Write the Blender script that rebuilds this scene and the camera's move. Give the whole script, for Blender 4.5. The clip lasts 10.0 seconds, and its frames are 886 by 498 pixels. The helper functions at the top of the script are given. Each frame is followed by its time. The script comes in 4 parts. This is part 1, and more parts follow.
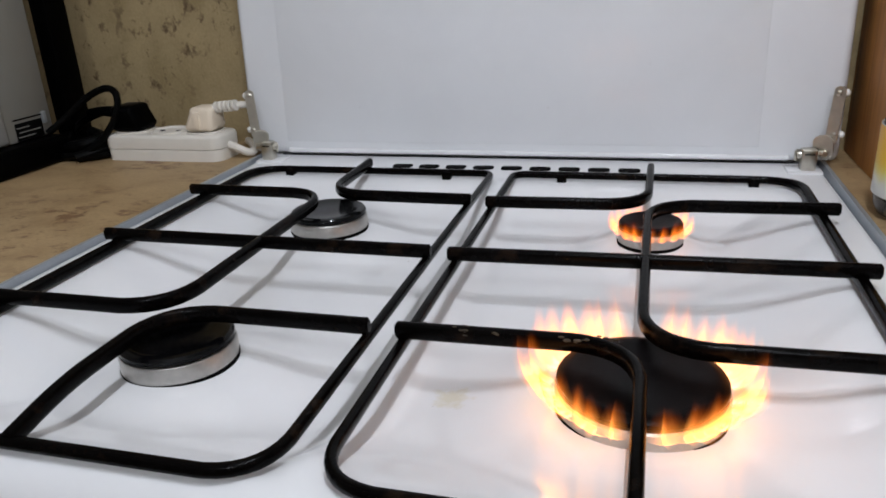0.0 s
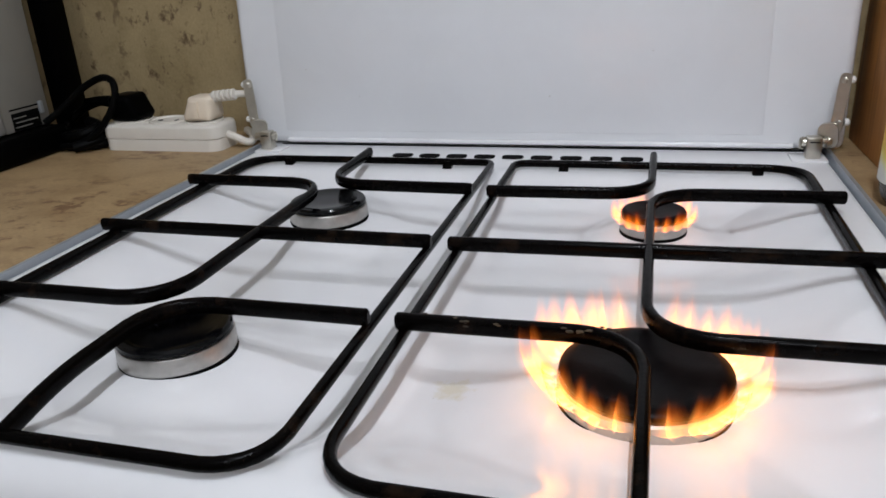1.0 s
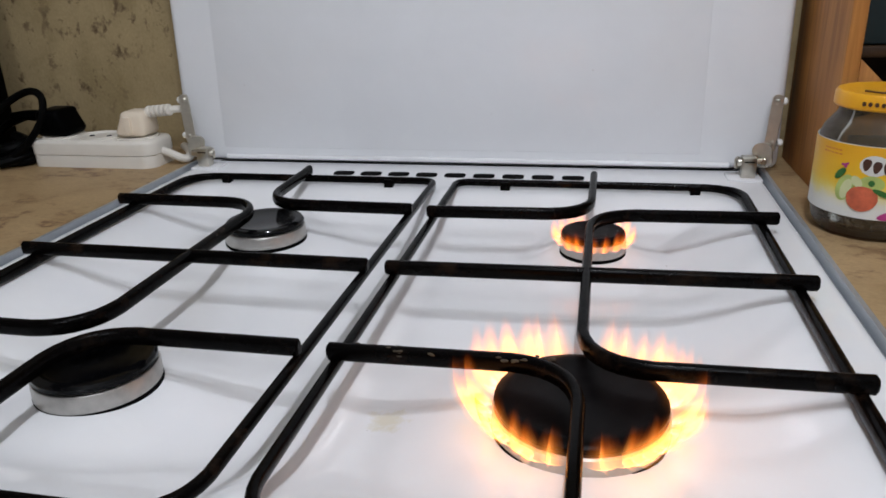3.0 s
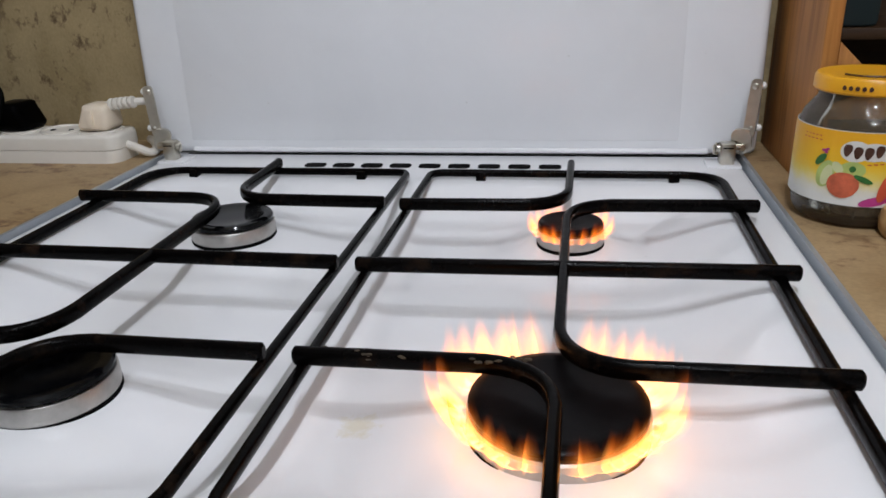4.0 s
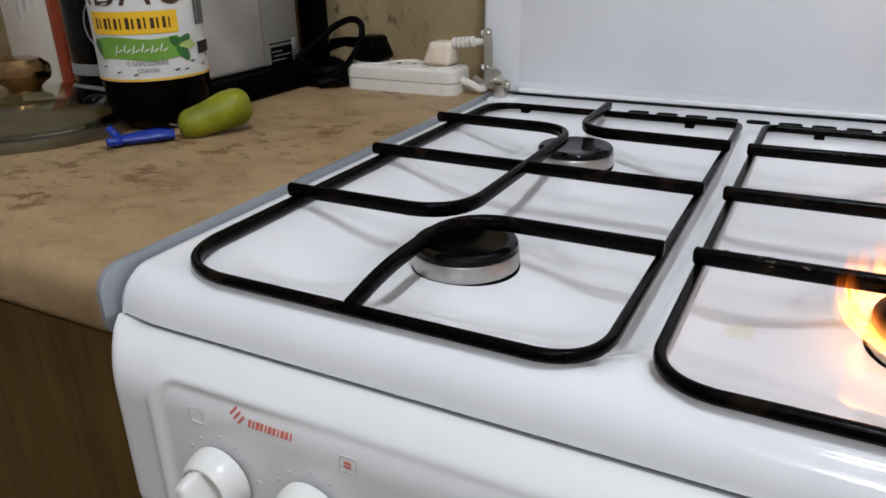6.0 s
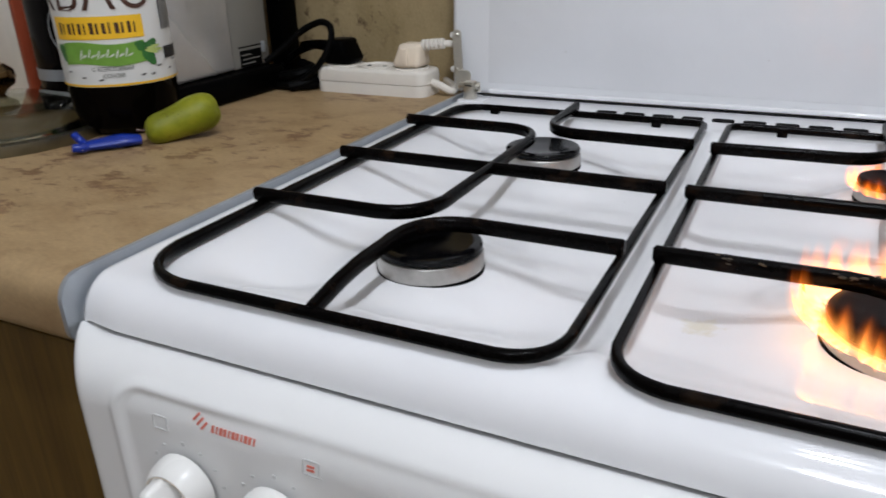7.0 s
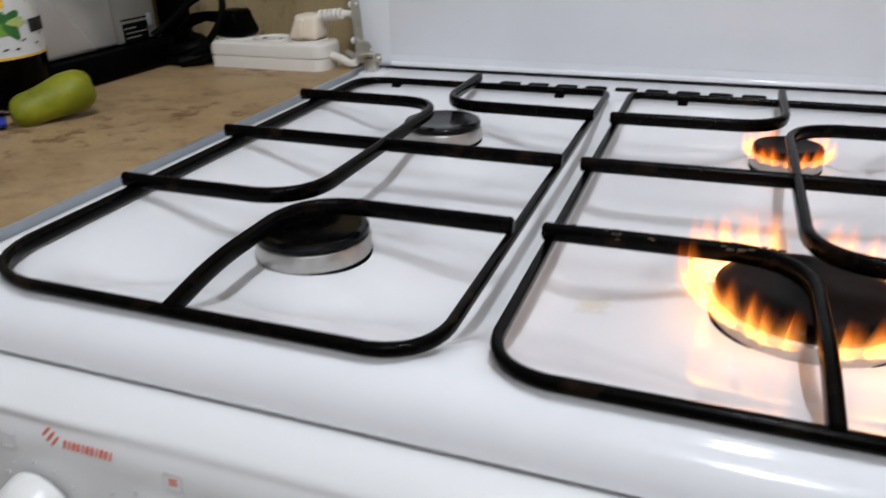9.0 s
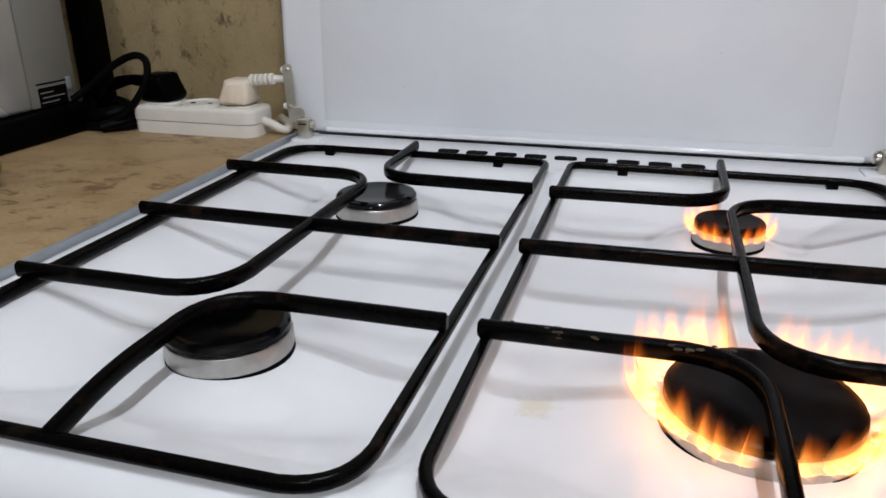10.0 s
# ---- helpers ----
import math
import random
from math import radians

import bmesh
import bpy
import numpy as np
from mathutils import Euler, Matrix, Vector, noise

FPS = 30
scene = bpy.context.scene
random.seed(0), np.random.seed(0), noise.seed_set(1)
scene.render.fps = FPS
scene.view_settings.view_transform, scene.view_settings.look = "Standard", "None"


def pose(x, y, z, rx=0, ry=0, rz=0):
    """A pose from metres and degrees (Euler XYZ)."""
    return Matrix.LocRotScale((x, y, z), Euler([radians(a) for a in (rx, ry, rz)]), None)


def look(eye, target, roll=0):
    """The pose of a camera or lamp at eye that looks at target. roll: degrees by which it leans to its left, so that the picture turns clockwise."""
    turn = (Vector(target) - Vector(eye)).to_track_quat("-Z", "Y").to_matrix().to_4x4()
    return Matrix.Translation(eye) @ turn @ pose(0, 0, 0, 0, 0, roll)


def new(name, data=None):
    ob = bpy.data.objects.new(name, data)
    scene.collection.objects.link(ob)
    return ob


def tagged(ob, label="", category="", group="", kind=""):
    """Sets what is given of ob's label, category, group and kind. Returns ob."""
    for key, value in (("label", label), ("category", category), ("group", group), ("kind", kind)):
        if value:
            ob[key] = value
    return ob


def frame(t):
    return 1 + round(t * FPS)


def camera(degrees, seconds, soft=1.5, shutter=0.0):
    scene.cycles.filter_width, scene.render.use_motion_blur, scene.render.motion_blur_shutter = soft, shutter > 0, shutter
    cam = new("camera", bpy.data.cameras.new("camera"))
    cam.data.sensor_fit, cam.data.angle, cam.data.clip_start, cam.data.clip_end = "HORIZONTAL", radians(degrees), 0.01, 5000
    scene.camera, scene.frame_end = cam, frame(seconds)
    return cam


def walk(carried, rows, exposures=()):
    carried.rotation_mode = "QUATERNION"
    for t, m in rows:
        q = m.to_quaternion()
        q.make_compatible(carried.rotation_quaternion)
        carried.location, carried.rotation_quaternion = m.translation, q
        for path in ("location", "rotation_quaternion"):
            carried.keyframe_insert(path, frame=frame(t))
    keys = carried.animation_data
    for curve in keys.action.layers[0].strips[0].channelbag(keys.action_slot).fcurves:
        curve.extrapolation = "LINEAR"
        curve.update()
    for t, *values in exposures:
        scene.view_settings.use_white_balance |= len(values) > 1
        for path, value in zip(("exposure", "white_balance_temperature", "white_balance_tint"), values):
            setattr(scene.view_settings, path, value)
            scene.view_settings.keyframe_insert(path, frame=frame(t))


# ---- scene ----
cam = camera(62.0, 10.0, 1.6, 0.4)
PATH = [
    (0, (0.119, -0.072, 1.047), (-0.405, 1.721, 0.332), -3.0),
    (0.5, (0.126, -0.065, 1.045), (-0.382, 1.718, 0.294), -4.4),
    (1, (0.118, -0.067, 1.045), (-0.408, 1.715, 0.305), -3.2),
    (1.5, (0.111, -0.07, 1.041), (-0.409, 1.713, 0.3), -1.8),
    (2, (0.122, -0.067, 1.047), (-0.352, 1.736, 0.323), -2.3),
    (2.5, (0.123, -0.064, 1.049), (-0.315, 1.753, 0.338), -2.1),
    (4, (0.126, -0.039, 1.047), (-0.225, 1.781, 0.295), -2.5),
    (4.5, (0.112, -0.058, 1.044), (-0.353, 1.73, 0.276), -2.4),
    (5, (0.091, -0.082, 1.04), (-0.567, 1.641, 0.264), -2.2),
    (5.5, (0.057, -0.113, 1.034), (-0.714, 1.561, 0.259), -1.0),
    (5.7, (0.052, -0.117, 1.029), (-0.802, 1.516, 0.251), -0.9),
    (6.8, (0.056, -0.115, 1.034), (-0.8, 1.509, 0.241), -2.0),
    (7, (0.061, -0.114, 1.031), (-0.758, 1.534, 0.246), -1.6),
    (7.5, (0.062, -0.105, 1.024), (-0.639, 1.584, 0.213), -0.3),
    (8, (0.062, -0.101, 1.023), (-0.667, 1.547, 0.157), -1.7),
    (8.5, (0.065, -0.101, 1.021), (-0.661, 1.544, 0.147), -2.1),
    (9, (0.074, -0.084, 1.025), (-0.567, 1.608, 0.173), -1.4),
    (9.5, (0.075, -0.058, 1.037), (-0.461, 1.716, 0.284), -0.9),
    (10, (0.071, -0.049, 1.033), (-0.45, 1.738, 0.299), -0.4),
]
walk(cam, [(t, look(eye, target, roll)) for t, eye, target, roll in PATH],
     [(0, 0.0), (4.5, 0.02), (5.5, 0.07), (7, 0.2), (8.5, 0.2), (9.5, 0.12), (10, 0.12)])

# ---- world and light ----
world = bpy.data.worlds.new("room_world")
scene.world = world
world.use_nodes = True
world.node_tree.nodes["Background"].inputs["Color"].default_value = (0.9, 0.95, 1.0, 1)
world.node_tree.nodes["Background"].inputs["Strength"].default_value = 0.0

LAMP = Vector((0.165, -0.05, 1.86))


def bulb_lamp(name, place, watts, radius, colour):
    data = bpy.data.lights.new(name, "POINT")
    data.energy, data.shadow_soft_size, data.color = watts, radius, colour
    ob = new(name, data)
    ob.location = place
    return ob


COOL = (0.875, 0.925, 1.02)
BULBS = (-0.075, 0.075)
for dy in BULBS:
    bulb_lamp("bulb_light", LAMP + Vector((0.0, dy, -0.15)), 7.5, 0.010, COOL)
# broad fill light added out of view, behind the camera
FILL_AT = Vector((0.35, -1.5, 2.30))
bulb_lamp("fill_light", FILL_AT, 26.0, 0.12, COOL)


# ---- materials ----
def material(name):
    m = bpy.data.materials.new(name)
    m.use_nodes = True
    return m, m.node_tree.nodes, m.node_tree.links, m.node_tree.nodes["Principled BSDF"]


def coords(nodes, links, scale=(1, 1, 1), kind="Object"):
    c = nodes.new("ShaderNodeTexCoord")
    mp = nodes.new("ShaderNodeMapping")
    mp.inputs["Scale"].default_value = scale
    links.new(c.outputs[kind], mp.inputs["Vector"])
    return mp.outputs["Vector"]


def noise_tex(nodes, links, vec, scale, detail=4.0, rough=0.55, distort=0.0):
    n = nodes.new("ShaderNodeTexNoise")
    n.inputs["Scale"].default_value, n.inputs["Detail"].default_value = scale, detail
    n.inputs["Roughness"].default_value, n.inputs["Distortion"].default_value = rough, distort
    links.new(vec, n.inputs["Vector"])
    return n.outputs["Fac"]


def ramp(nodes, links, fac, stops):
    r = nodes.new("ShaderNodeValToRGB")
    while len(r.color_ramp.elements) < len(stops):
        r.color_ramp.elements.new(0.5)
    for e, (p, c) in zip(r.color_ramp.elements, stops):
        e.position, e.color = p, (*c, 1) if len(c) == 3 else c
    links.new(fac, r.inputs["Fac"])
    return r.outputs["Color"]


def mixed(nodes, links, fac, a, b, mode="MIX"):
    m = nodes.new("ShaderNodeMix")
    m.data_type, m.blend_type = "RGBA", mode
    for key, v in ((0, fac), (6, a), (7, b)):
        if isinstance(v, (float, int)):
            m.inputs[key].default_value = v
        elif isinstance(v, tuple):
            m.inputs[key].default_value = (*v, 1)
        else:
            links.new(v, m.inputs[key])
    return m.outputs[2]


def bump(nodes, links, bsdf, height, strength, distance):
    b = nodes.new("ShaderNodeBump")
    b.inputs["Strength"].default_value, b.inputs["Distance"].default_value = strength, distance
    links.new(height, b.inputs["Height"])
    links.new(b.outputs["Normal"], bsdf.inputs["Normal"])


def simple(name, colour, rough=0.5, metal=0.0, vary=0.12, scale=60.0, bumpy=0.15, depth=0.0004, coat=0.0, rough_vary=0.1, spec=0.5):
    """A surface of one colour, uneven in colour and gloss at two scales, with a fine relief."""
    m, n, l, b = material(name)
    v = coords(n, l)
    f1 = noise_tex(n, l, v, scale, 5)
    f2 = noise_tex(n, l, v, scale * 0.13, 2)
    dark = tuple(c * (1 - vary) for c in colour)
    light = tuple(min(1, c * (1 + vary)) for c in colour)
    c1 = ramp(n, l, f1, [(0.3, dark), (0.7, light)])
    c2 = ramp(n, l, f2, [(0.3, dark), (0.7, light)])
    l.new(mixed(n, l, 0.5, c1, c2), b.inputs["Base Color"])
    r = n.new("ShaderNodeMapRange")
    r.inputs["To Min"].default_value, r.inputs["To Max"].default_value = max(0.02, rough - rough_vary), min(1, rough + rough_vary)
    l.new(f2, r.inputs["Value"])
    l.new(r.outputs["Result"], b.inputs["Roughness"])
    b.inputs["Metallic"].default_value = metal
    b.inputs["Coat Weight"].default_value = coat
    b.inputs["Specular IOR Level"].default_value = spec
    if bumpy:
        bump(n, l, b, f1, bumpy, depth)
    return m


def stone_laminate(name, base, mid, dark, stretch, spot_amount):
    """Beige laminate printed with brown clouds and dark uneven flecks."""
    m, n, l, b = material(name)
    v = coords(n, l, stretch)
    cloud = noise_tex(n, l, v, 17.0, 6, 0.62, 0.4)
    fleck = noise_tex(n, l, v, 62.0, 5, 0.66, 0.25)
    patch = noise_tex(n, l, v, 11.0, 4, 0.55, 0.3)
    grain = noise_tex(n, l, v, 420.0, 3, 0.6)
    c = ramp(n, l, cloud, [(0.30, mid), (0.50, base), (0.72, tuple(min(1, x * 1.18) for x in base))])
    spot = ramp(n, l, fleck, [(spot_amount, (0, 0, 0)), (spot_amount + 0.10, (1, 1, 1))])
    where = ramp(n, l, patch, [(0.40, (0, 0, 0)), (0.56, (0.9, 0.9, 0.9))])
    both = mixed(n, l, 1.0, spot, where, "MULTIPLY")
    c = mixed(n, l, both, c, dark)
    g = ramp(n, l, grain, [(0.25, (0.86, 0.86, 0.86)), (0.75, (1.1, 1.1, 1.1))])
    l.new(mixed(n, l, 1.0, c, g, "MULTIPLY"), b.inputs["Base Color"])
    b.inputs["Roughness"].default_value = 0.46
    b.inputs["Specular IOR Level"].default_value = 0.28
    bump(n, l, b, grain, 0.10, 0.0004)
    return m


def wood(name, light, dark, axis=2, rough=0.5):
    """Planed wood with long grain along one axis."""
    m, n, l, b = material(name)
    s = [38.0, 38.0, 38.0]
    s[axis] = 2.6
    v = coords(n, l, tuple(s))
    g = noise_tex(n, l, v, 1.0, 6, 0.6, 1.2)
    s2 = [260.0, 260.0, 260.0]
    s2[axis] = 12.0
    fine = noise_tex(n, l, coords(n, l, tuple(s2)), 1.0, 3, 0.6)
    c = ramp(n, l, g, [(0.32, dark), (0.55, light), (0.75, tuple(min(1, x * 1.15) for x in light))])
    f = ramp(n, l, fine, [(0.3, (0.78, 0.74, 0.7)), (0.7, (1.08, 1.08, 1.08))])
    l.new(mixed(n, l, 1.0, c, f, "MULTIPLY"), b.inputs["Base Color"])
    b.inputs["Roughness"].default_value = rough
    b.inputs["Specular IOR Level"].default_value = 0.25
    bump(n, l, b, fine, 0.2, 0.0005)
    return m


def glass(name, colour=(1, 1, 1), rough=0.02, ior=1.45):
    m, n, l, b = material(name)
    b.inputs["Base Color"].default_value = (*colour, 1)
    b.inputs["Transmission Weight"].default_value = 1.0
    b.inputs["Roughness"].default_value, b.inputs["IOR"].default_value = rough, ior
    return m


def thin_glass(name, colour):
    """A thin clear wall: what lies behind shows through, with a gloss that grows at the rim."""
    m, n, l, b = material(name)
    n.remove(b)
    tr, gl, mx, fr = n.new("ShaderNodeBsdfTransparent"), n.new("ShaderNodeBsdfGlossy"), n.new("ShaderNodeMixShader"), n.new("ShaderNodeFresnel")
    tr.inputs["Color"].default_value = (*colour, 1)
    gl.inputs["Roughness"].default_value = 0.04
    fr.inputs["IOR"].default_value = 1.45
    l.new(fr.outputs[0], mx.inputs[0])
    l.new(tr.outputs[0], mx.inputs[1])
    l.new(gl.outputs[0], mx.inputs[2])
    # dusty haze, its brown painted in for lit wood showing through the glass
    haze, film = n.new("ShaderNodeBsdfDiffuse"), n.new("ShaderNodeMixShader")
    haze.inputs["Color"].default_value = (0.56, 0.43, 0.28, 1)
    film.inputs[0].default_value = 0.07
    l.new(mx.outputs[0], film.inputs[1])
    l.new(haze.outputs[0], film.inputs[2])
    l.new(film.outputs[0], n["Material Output"].inputs["Surface"])
    return m


def enamel(name, colour, rough, stained=False):
    """White vitreous enamel: glossy, faintly wavy, with greasy film and a few tiny dark specks."""
    m, n, l, b = material(name)
    v = coords(n, l)
    film = noise_tex(n, l, v, 14.0, 5, 0.6, 0.5)
    specks = noise_tex(n, l, v, 190.0, 2, 0.5)
    wave = noise_tex(n, l, v, 26.0, 2)
    c = ramp(n, l, film, [(0.3, tuple(x * 0.965 for x in colour)), (0.62, colour)])
    s = ramp(n, l, specks, [(0.80, (0, 0, 0)), (0.83, (1, 1, 1))])
    c = mixed(n, l, s, c, (0.32, 0.26, 0.2))
    if stained:
        # dried spill marks: yellowish blotches with a ragged edge
        for place, size in (((0.032, 0.226, 0.85), 0.016), ((0.052, 0.165, 0.85), 0.006), ((0.150, 0.140, 0.86), 0.004)):
            dist = n.new("ShaderNodeVectorMath")
            dist.operation = "DISTANCE"
            dist.inputs[1].default_value = place
            l.new(coords(n, l), dist.inputs[0])
            rag = n.new("ShaderNodeMath")
            rag.operation = "MULTIPLY_ADD"
            rag.inputs[1].default_value = size * 1.6
            l.new(noise_tex(n, l, v, 170.0, 4, 0.65), rag.inputs[0])
            l.new(dist.outputs["Value"], rag.inputs[2])
            mask = ramp(n, l, rag.outputs[0], [(size * 1.05, (0.55, 0.55, 0.55)), (size * 1.45, (0, 0, 0))])
            c = mixed(n, l, mask, c, (0.66, 0.60, 0.40))
    l.new(c, b.inputs["Base Color"])
    r = n.new("ShaderNodeMapRange")
    r.inputs["To Min"].default_value, r.inputs["To Max"].default_value = rough * 0.7, rough * 1.7
    l.new(film, r.inputs["Value"])
    l.new(r.outputs["Result"], b.inputs["Roughness"])
    bump(n, l, b, wave, 0.06, 0.0012)
    return m


def flame(name, root, body, tip, power):
    """Burning gas: light added to what lies behind it, soft at its sides and thinning out to nothing at the tip."""
    m, n, l, b = material(name)
    n.remove(b)
    c = n.new("ShaderNodeTexCoord")
    sep = n.new("ShaderNodeSeparateXYZ")
    l.new(c.outputs["UV"], sep.inputs["Vector"])
    streak = noise_tex(n, l, coords(n, l, (230, 230, 70)), 1.0, 3, 0.6)

    def calc(kind, a, b2, c2=None):
        q = n.new("ShaderNodeMath")
        q.operation = kind
        for k, v in enumerate((a, b2, c2)):
            if v is None:
                continue
            if isinstance(v, (int, float)):
                q.inputs[k].default_value = v
            else:
                l.new(v, q.inputs[k])
        return q.outputs[0]
    h = calc("MULTIPLY_ADD", streak, 0.30, calc("SUBTRACT", sep.outputs["Y"], 0.15))
    colour = ramp(n, l, h, [(0.0, root), (0.20, body), (0.50, body), (0.85, tip)])
    glow = ramp(n, l, h, [(0.0, (1.0,) * 3), (0.18, (0.95,) * 3), (0.42, (0.68,) * 3), (0.72, (0.42,) * 3), (1.0, (0.0,) * 3)])
    side = calc("ABSOLUTE", sep.outputs["X"], 0.0)
    fade = ramp(n, l, side, [(0.0, (1.0,) * 3), (0.30, (0.74,) * 3), (0.62, (0.26,) * 3), (1.0, (0.0,) * 3)])
    foot = ramp(n, l, sep.outputs["Y"], [(0.0, (0.0,) * 3), (0.10, (1.0,) * 3), (0.55, (1.0,) * 3), (1.0, (0.0,) * 3)])
    dense = calc("MULTIPLY", calc("MULTIPLY", glow, fade), foot)
    em = n.new("ShaderNodeEmission")
    l.new(calc("MULTIPLY", dense, power), em.inputs["Strength"])
    l.new(colour, em.inputs["Color"])
    # the soot in the flame takes out a little blue and green of what lies behind
    tr = n.new("ShaderNodeBsdfTransparent")
    l.new(mixed(n, l, dense, (1.0, 1.0, 1.0), (1.0, 0.94, 0.78)), tr.inputs["Color"])
    mx = n.new("ShaderNodeAddShader")
    l.new(tr.outputs[0], mx.inputs[0])
    l.new(em.outputs[0], mx.inputs[1])
    l.new(mx.outputs[0], n["Material Output"].inputs["Surface"])
    return m


ENAMEL = enamel("white_enamel", (0.82, 0.82, 0.83), 0.07, True)
LID_ENAMEL = enamel("white_lid_enamel", (0.80, 0.81, 0.83), 0.12)
ROD = simple("black_enamelled_steel", (0.0016, 0.0013, 0.0012), 0.20, 0.0, 0.5, 220, 0.35, 0.0006, spec=0.055)
def scorched(m):
    """Adds dull brown patches of burnt-on grease to a dark enamel."""
    n, l = m.node_tree.nodes, m.node_tree.links
    b = n["Principled BSDF"]
    base = b.inputs["Base Color"].links[0].from_socket
    v = coords(n, l)
    where = ramp(n, l, noise_tex(n, l, v, 34.0, 5, 0.7), [(0.56, (0, 0, 0)), (0.68, (1, 1, 1))])
    l.new(mixed(n, l, where, base, (0.013, 0.0075, 0.0045)), b.inputs["Base Color"])


scorched(ROD)
CAP = simple("black_burner_enamel", (0.002, 0.002, 0.0024), 0.13, 0.0, 0.5, 120, 0.1, 0.0003, spec=0.16)
SOOT = simple("sooty_burner_enamel", (0.0035, 0.0030, 0.0032), 0.34, 0.0, 0.9, 90, 0.3, 0.0004, spec=0.05)
ALU = simple("cast_aluminium", (0.48, 0.465, 0.44), 0.40, 0.92, 0.2, 180, 0.2, 0.0003)
DARK_ALU = simple("dark_aluminium", (0.10, 0.09, 0.08), 0.55, 0.6, 0.3, 180, 0.2, 0.0003)
STEEL = simple("nickel_plated_steel", (0.60, 0.57, 0.50), 0.30, 1.0, 0.12, 200, 0.15, 0.0003)
RESIDUE = simple("burnt_residue", (0.045, 0.030, 0.014), 0.6, 0.0, 0.9, 400, 0.4, 0.0006)
GAP = simple("dark_gap", (0.002, 0.002, 0.002), 0.8, 0.0, 0.2, 100, 0.0, spec=0.05)
PANEL = simple("white_panel_paint", (0.79, 0.79, 0.78), 0.26, 0.0, 0.015, 23, 0.0, 0.0003, rough_vary=0.03)
KNOB = simple("white_knob_plastic", (0.82, 0.81, 0.78), 0.28, 0.0, 0.02, 60, 0.05, 0.0002)
PRINT_RED = simple("red_print", (0.66, 0.17, 0.12), 0.5, 0.0, 0.15, 300, 0.0)
PRINT_GREY = simple("grey_print", (0.56, 0.56, 0.55), 0.5, 0.0, 0.12, 300, 0.0)
COUNTER = stone_laminate("beige_stone_laminate", (0.362, 0.248, 0.128), (0.270, 0.168, 0.078), (0.17, 0.090, 0.044), (0.8, 1.1, 1), 0.515)
WALLPANEL = stone_laminate("beige_wall_laminate", (0.345, 0.262, 0.140), (0.25, 0.185, 0.088), (0.10, 0.062, 0.032), (1.0, 1.0, 0.75), 0.545)
EDGE = simple("grey_aluminium_edge", (0.42, 0.45, 0.48), 0.38, 0.6, 0.08, 90, 0.1, 0.0003)
CABINET = wood("dark_brown_board", (0.098, 0.056, 0.012), (0.070, 0.038, 0.008), 2, 0.6)
WOOD = wood("pine_board", (0.48, 0.215, 0.060), (0.31, 0.120, 0.030), 2, 0.48)
# wood darkened in its colour for the shade inside the rack
SHADED_BOARD = wood("shade_painted_board", (0.040, 0.020, 0.008), (0.026, 0.012, 0.005), 0, 0.6)
WOOD_PALE = wood("pale_turned_wood", (0.60, 0.38, 0.17), (0.45, 0.25, 0.10), 2, 0.42)
PLASTIC_WHITE = simple("ivory_plastic", (0.74, 0.70, 0.63), 0.38, 0.0, 0.04, 70, 0.08, 0.0003)
PLUG_WHITE = simple("yellowed_plug_plastic", (0.80, 0.69, 0.55), 0.42, 0.0, 0.08, 60, 0.1, 0.0004)
BLACK = simple("black_plastic", (0.0011, 0.0011, 0.0012), 0.36, 0.0, 0.3, 90, 0.12, 0.0003, spec=0.02)
RUBBER = simple("black_cable_rubber", (0.0016, 0.0016, 0.0016), 0.42, 0.0, 0.3, 120, 0.1, 0.0002, spec=0.06)
SILVER = simple("brushed_silver", (0.52, 0.51, 0.495), 0.27, 0.42, 0.12, 38, 0.06, 0.0003)
OFFWHITE = simple("grey_white_panel", (0.22, 0.212, 0.19), 0.36, 0.0, 0.05, 40, 0.05, 0.0003)
PAINT = simple("cream_wall_paint", (0.50, 0.48, 0.45), 0.7, 0.0, 0.04, 12, 0.1, 0.0006)
CEIL = simple("white_ceiling_paint", (0.80, 0.80, 0.79), 0.8, 0.0, 0.03, 10, 0.1, 0.0006)
FLOOR = simple("brown_floor_lino", (0.25, 0.17, 0.10), 0.45, 0.0, 0.2, 20, 0.1, 0.0005)


# ---- helpers for shapes ----
def part(name, bm, mat, parent=None, label="", smooth=True, sharp=0.6):
    me = bpy.data.meshes.new(name)
    bmesh.ops.recalc_face_normals(bm, faces=bm.faces[:])
    if smooth:
        for f in bm.faces:
            f.smooth = True
        for e in bm.edges:
            if len(e.link_faces) == 2 and e.calc_face_angle(0.0) > sharp:
                e.smooth = False
    bm.to_mesh(me)
    bm.free()
    me.materials.append(mat)
    ob = new(name, me)
    if parent is not None:
        ob.parent = parent
    if label:
        tagged(ob, label)
    return ob


def thing(name, place, label, category, group="", turn=0.0):
    ob = new(name)
    ob.matrix_basis = pose(*place, 0, 0, turn)
    return tagged(ob, label, category, group)


def box(x0, x1, y0, y1, z0, z1, bevel=0.0, segs=2):
    bm = bmesh.new()
    bmesh.ops.create_cube(bm, size=1.0)
    bmesh.ops.scale(bm, vec=(x1 - x0, y1 - y0, z1 - z0), verts=bm.verts[:])
    bmesh.ops.translate(bm, vec=((x0 + x1) / 2, (y0 + y1) / 2, (z0 + z1) / 2), verts=bm.verts[:])
    if bevel:
        bmesh.ops.bevel(bm, geom=bm.edges[:], offset=bevel, segments=segs, profile=0.5, affect="EDGES")
    return bm


def moved(bm, m):
    bmesh.ops.transform(bm, matrix=m, verts=bm.verts[:])
    return bm


